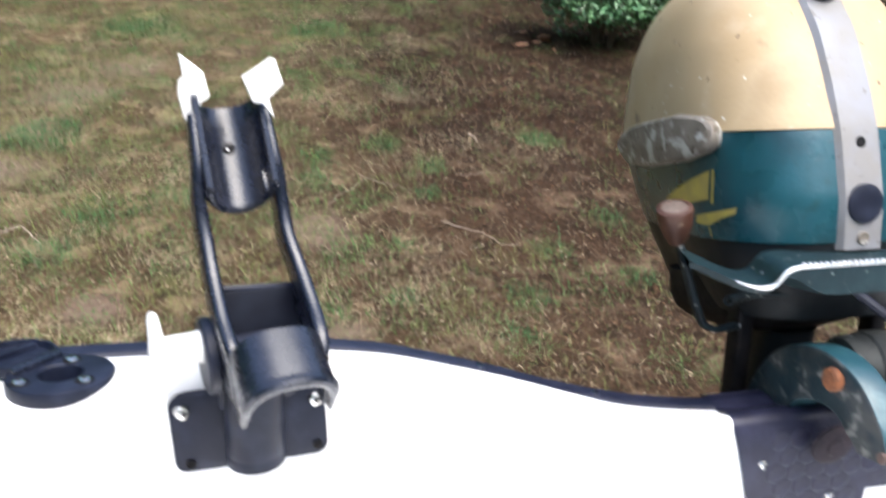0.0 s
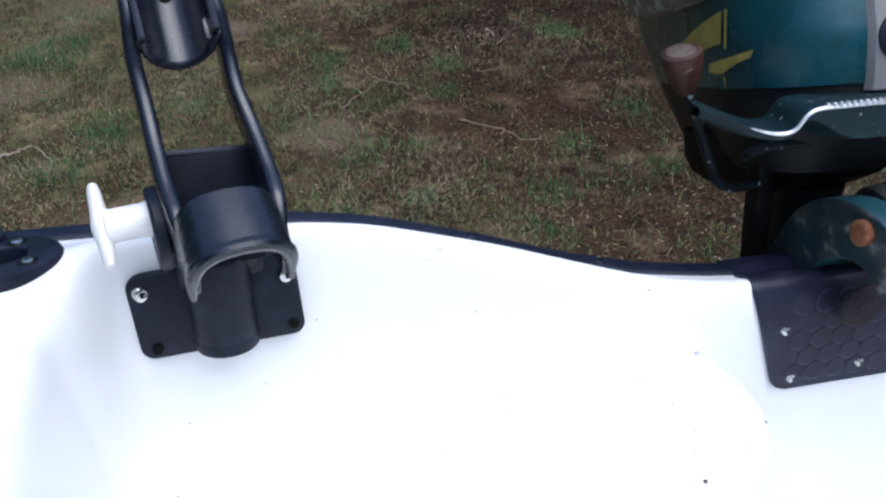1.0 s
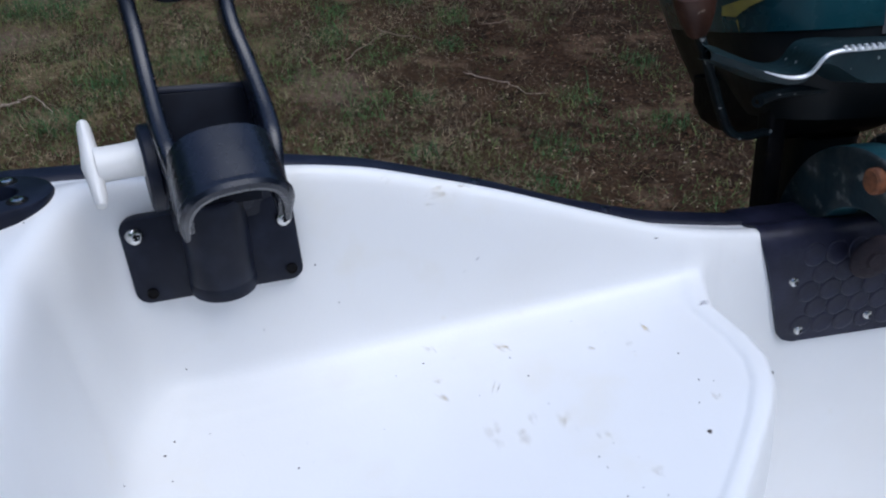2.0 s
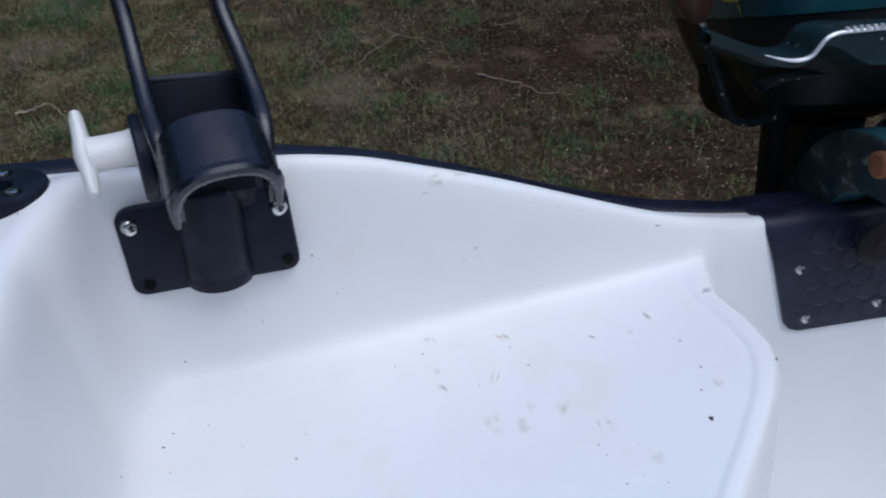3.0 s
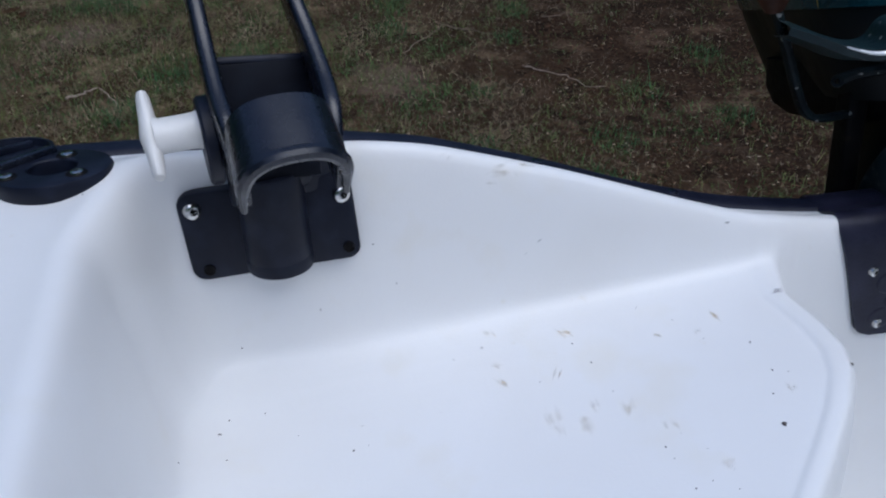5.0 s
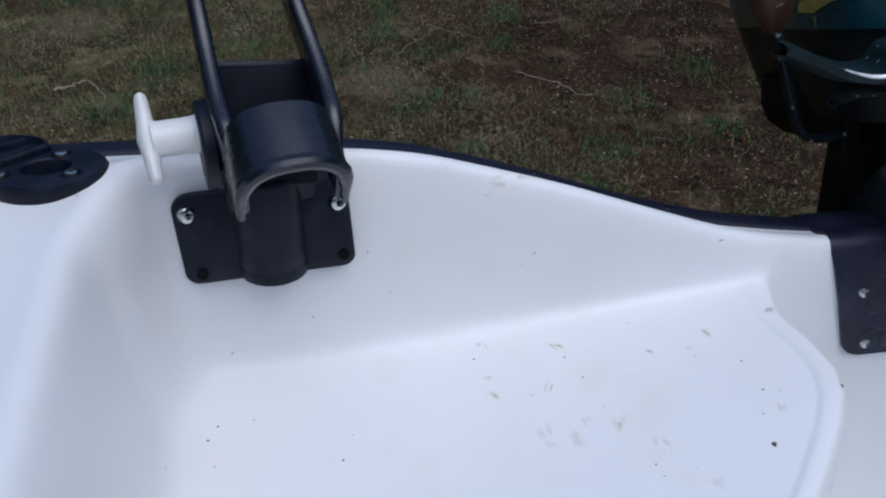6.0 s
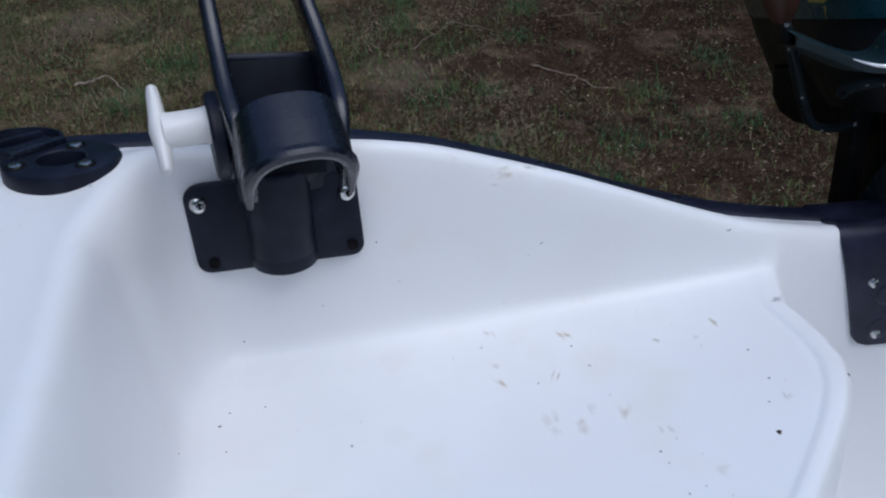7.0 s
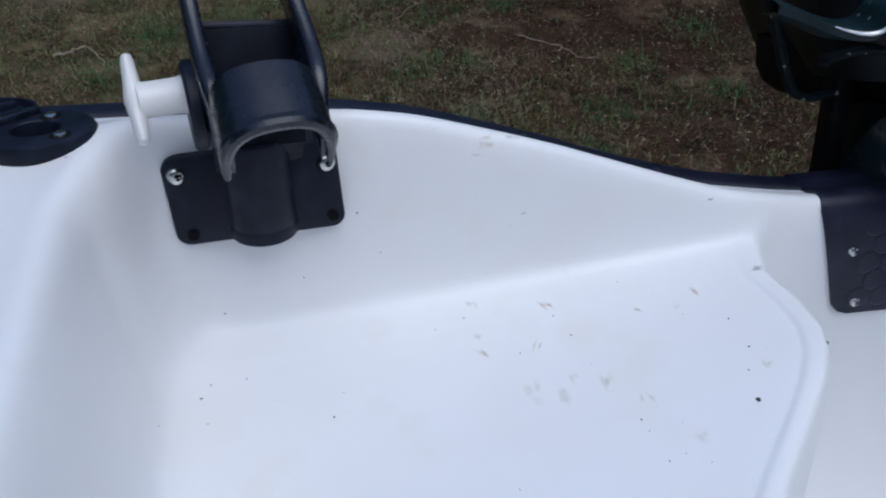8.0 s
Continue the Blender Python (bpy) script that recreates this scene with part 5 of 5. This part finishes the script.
stuff("straw_crumbs", litter(9000, 22, 0.011, 0.7), M_CRUMB, "pale bleached straw and bark crumbs on the lawn", "leaf litter")


def twig(pts, r, label="thin pale dry twig lying on the lawn", fork=None, mat=M_TWIG):
    z = lambda p: (p[0], p[1], float(ground_height(p[0], p[1])) + p[2])
    kink = np.random.default_rng(int(abs(pts[0][0]) * 1000))
    lane = [q + Vector((kink.normal(0, 0.0035), kink.normal(0, 0.0035), kink.uniform(0, 0.003))) for q in spline([z(p) for p in pts], 3)]
    bm = sweep(lane, circle(r, 7), scale=lambda f: 1 - 0.6 * f)
    if fork:
        bm = join(bm, sweep(spline([z(p) for p in fork], 6), circle(r * 0.6, 6), scale=lambda f: 1 - 0.6 * f))
    return thing("twig", bm, mat, label, "twig", group="twigs on the lawn")


def leaf(x, y, turn, s, mat=M_LEAFDEAD, label="curled brown dead leaf on the lawn", tilt=12):
    bm = bmesh.new()
    out = [(-0.5, 0), (-0.3, 0.16), (0.0, 0.24), (0.3, 0.15), (0.55, 0.0), (0.3, -0.17), (0.0, -0.22), (-0.3, -0.14)]
    top = [bm.verts.new((px * s, py * s, 0.16 * s * (px * px + 2 * py * py))) for px, py in out]
    mid = bm.verts.new((0, 0, 0.0))
    for k in range(8):
        bm.faces.new((mid, top[k], top[(k + 1) % 8]))
    r = bmesh.ops.solidify(bm, geom=bm.faces[:], thickness=0.0008)
    return thing("dead_leaf", bm, mat, label, "leaf", pose(x, y, float(ground_height(x, y)) + 0.012 + 0.25 * s * math.sin(radians(tilt - 12)), tilt, -8, turn), "dead leaves")


def bush(x, y, h, w, seed):
    r = np.random.default_rng(seed)
    e = empty("bush", pose(x, y, float(ground_height(x, y))), "dense dark green shrub at the edge of the lawn", "bush")
    stems = None
    tips = []
    for k in range(9):
        a = r.uniform(0, 6.3)
        d = r.uniform(0.2, 0.9) * w * 0.6
        tip = (d * math.cos(a), d * math.sin(a), h * r.uniform(0.5, 0.95))
        s = sweep(spline([(0.05 * math.cos(a), 0.05 * math.sin(a), -0.03), (tip[0] * 0.45, tip[1] * 0.45, tip[2] * 0.4), tip], 5), circle(0.014, 6), up=(0.3, 0.8, 0.2), scale=lambda f: 1 - 0.7 * f)
        stems = s if stems is None else join(stems, s)
        tips.append(tip)
    part("stem", stems, M_BARK, e)
    vs, fs = [], []
    for k in range(9000):
        a, b = r.uniform(0, 6.3), math.acos(r.uniform(-1, 1))
        rad = r.uniform(0.45, 1.0) ** 0.5 * (0.8 + 0.25 * math.sin(a * 3 + seed) * math.sin(b * 4))
        c = Vector((rad * w * math.sin(b) * math.cos(a), rad * w * 0.8 * math.sin(b) * math.sin(a), h * 0.52 + rad * h * 0.50 * math.cos(b)))
        c.z = abs(c.z - 0.02) + 0.02
        if c.z < 0.075 + 0.04 * math.sin(a * 5):
            continue
        if c.z < 0.4 * h:
            c.x, c.y = c.x * 1.25, c.y * 1.25
        L, W = r.uniform(0.03, 0.06), r.uniform(0.016, 0.028)
        m = Matrix.Translation(c) @ pose(0, 0, 0, r.uniform(-50, 50), r.uniform(-50, 50), r.uniform(0, 360))
        n = len(vs)
        vs += [m @ Vector(q) for q in ((-L / 2, 0, 0), (-L * 0.1, -W / 2, 0.004), (L / 2, 0, -0.004), (-L * 0.1, W / 2, 0.004))]
        fs += [(n, n + 1, n + 2), (n, n + 2, n + 3)]
    part("foliage", mesh_of(vs, fs, M_BUSH, False), None, e, "small glossy green leaves")
    return e



twig([(0.735, 2.16, 0.008), (0.773, 2.125, 0.006), (0.820, 2.065, 0.012), (0.852, 2.033, 0.012), (0.876, 1.990, 0.010), (0.898, 1.942, 0.008), (0.945, 1.932, 0.010)], 0.0021)
twig([(0.365, 2.315, 0.008), (0.425, 2.400, 0.012), (0.480, 2.475, 0.014), (0.525, 2.540, 0.012), (0.535, 2.570, 0.008)], 0.0018, "thin dark dry twig lying on the lawn", mat=M_TWIGDARK)
twig([(0.515, 2.60, 0.010), (0.540, 2.565, 0.012), (0.570, 2.530, 0.008), (0.623, 2.505, 0.012), (0.690, 2.438, 0.010)], 0.0020, "thin dark forked twig lying on the lawn", mat=M_TWIGDARK, fork=[(0.575, 2.525, 0.01), (0.61, 2.50, 0.012), (0.645, 2.515, 0.008)])
twig([(-0.695, 2.135, 0.006), (-0.655, 2.140, 0.014), (-0.630, 2.146, 0.020), (-0.606, 2.175, 0.022), (-0.57, 2.132, 0.016), (-0.53, 2.060, 0.010)], 0.0042)
twig([(1.062, 3.00, 0.008), (1.068, 2.945, 0.015), (1.066, 2.885, 0.01)], 0.0045)
twig([(0.90, 2.545, 0.008), (0.95, 2.535, 0.010), (0.99, 2.54, 0.012), (1.08, 2.53, 0.008)], 0.0018, "thin dark dry twig lying on the lawn", mat=M_TWIGDARK)
for lx, ly, turn, s in ((1.268, 1.580, 70, 0.042), (1.23, 3.15, 20, 0.045), (-1.08, 3.04, 10, 0.08), (-1.02, 2.98, 80, 0.06), (-1.15, 3.07, 140, 0.06), (1.035, 1.17, 15, 0.020),
                        (1.45, 2.05, 130, 0.032), (0.9, 2.45, 40, 0.032), (1.6, 2.7, 100, 0.04), (1.35, 1.75, 30, 0.028), (0.5, 1.55, 160, 0.023)):
    leaf(lx, ly, turn, s)
rl = np.random.default_rng(63)
for k in range(26):
    leaf(rl.uniform(1.0, 2.3), rl.uniform(3.6, 5.2), rl.uniform(0, 360), rl.uniform(0.03, 0.075))
for k in range(13):
    leaf(1.98 + rl.normal(0, 0.075), 4.88 + rl.normal(0, 0.13), rl.uniform(0, 360), rl.uniform(0.06, 0.10), M_LEAFPALE, "curled tan dead leaf heaped before the bush", rl.uniform(15, 55))
bush(2.42, 4.76, 0.90, 0.60, 1)
bush(3.5, 5.4, 1.0, 0.8, 2)


def unseen_hedge(radius, height):
    """An added belt of trees, far outside the view, that blocks low sky light."""
    r = np.random.default_rng(9)
    n, rows = 140, 14
    vs = [((radius + 0.9 * r.uniform(-1, 1)) * math.cos(2 * math.pi * i / n) + 0.6, (radius + 0.9 * r.uniform(-1, 1)) * math.sin(2 * math.pi * i / n), height * j / rows * (1 + (0.25 * r.uniform(-1, 1) if j == rows else 0)) - 0.1)
          for j in range(rows + 1) for i in range(n)]
    fs = [(j * n + i, j * n + (i + 1) % n, (j + 1) * n + (i + 1) % n, (j + 1) * n + i) for j in range(rows) for i in range(n)]
    return tagged(new("backdrop", mesh_of(vs, fs, M_BUSH, False)), "added unseen belt of trees that blocks the low sky", "trees", kind="structure")


unseen_hedge(11.0, 7.0)
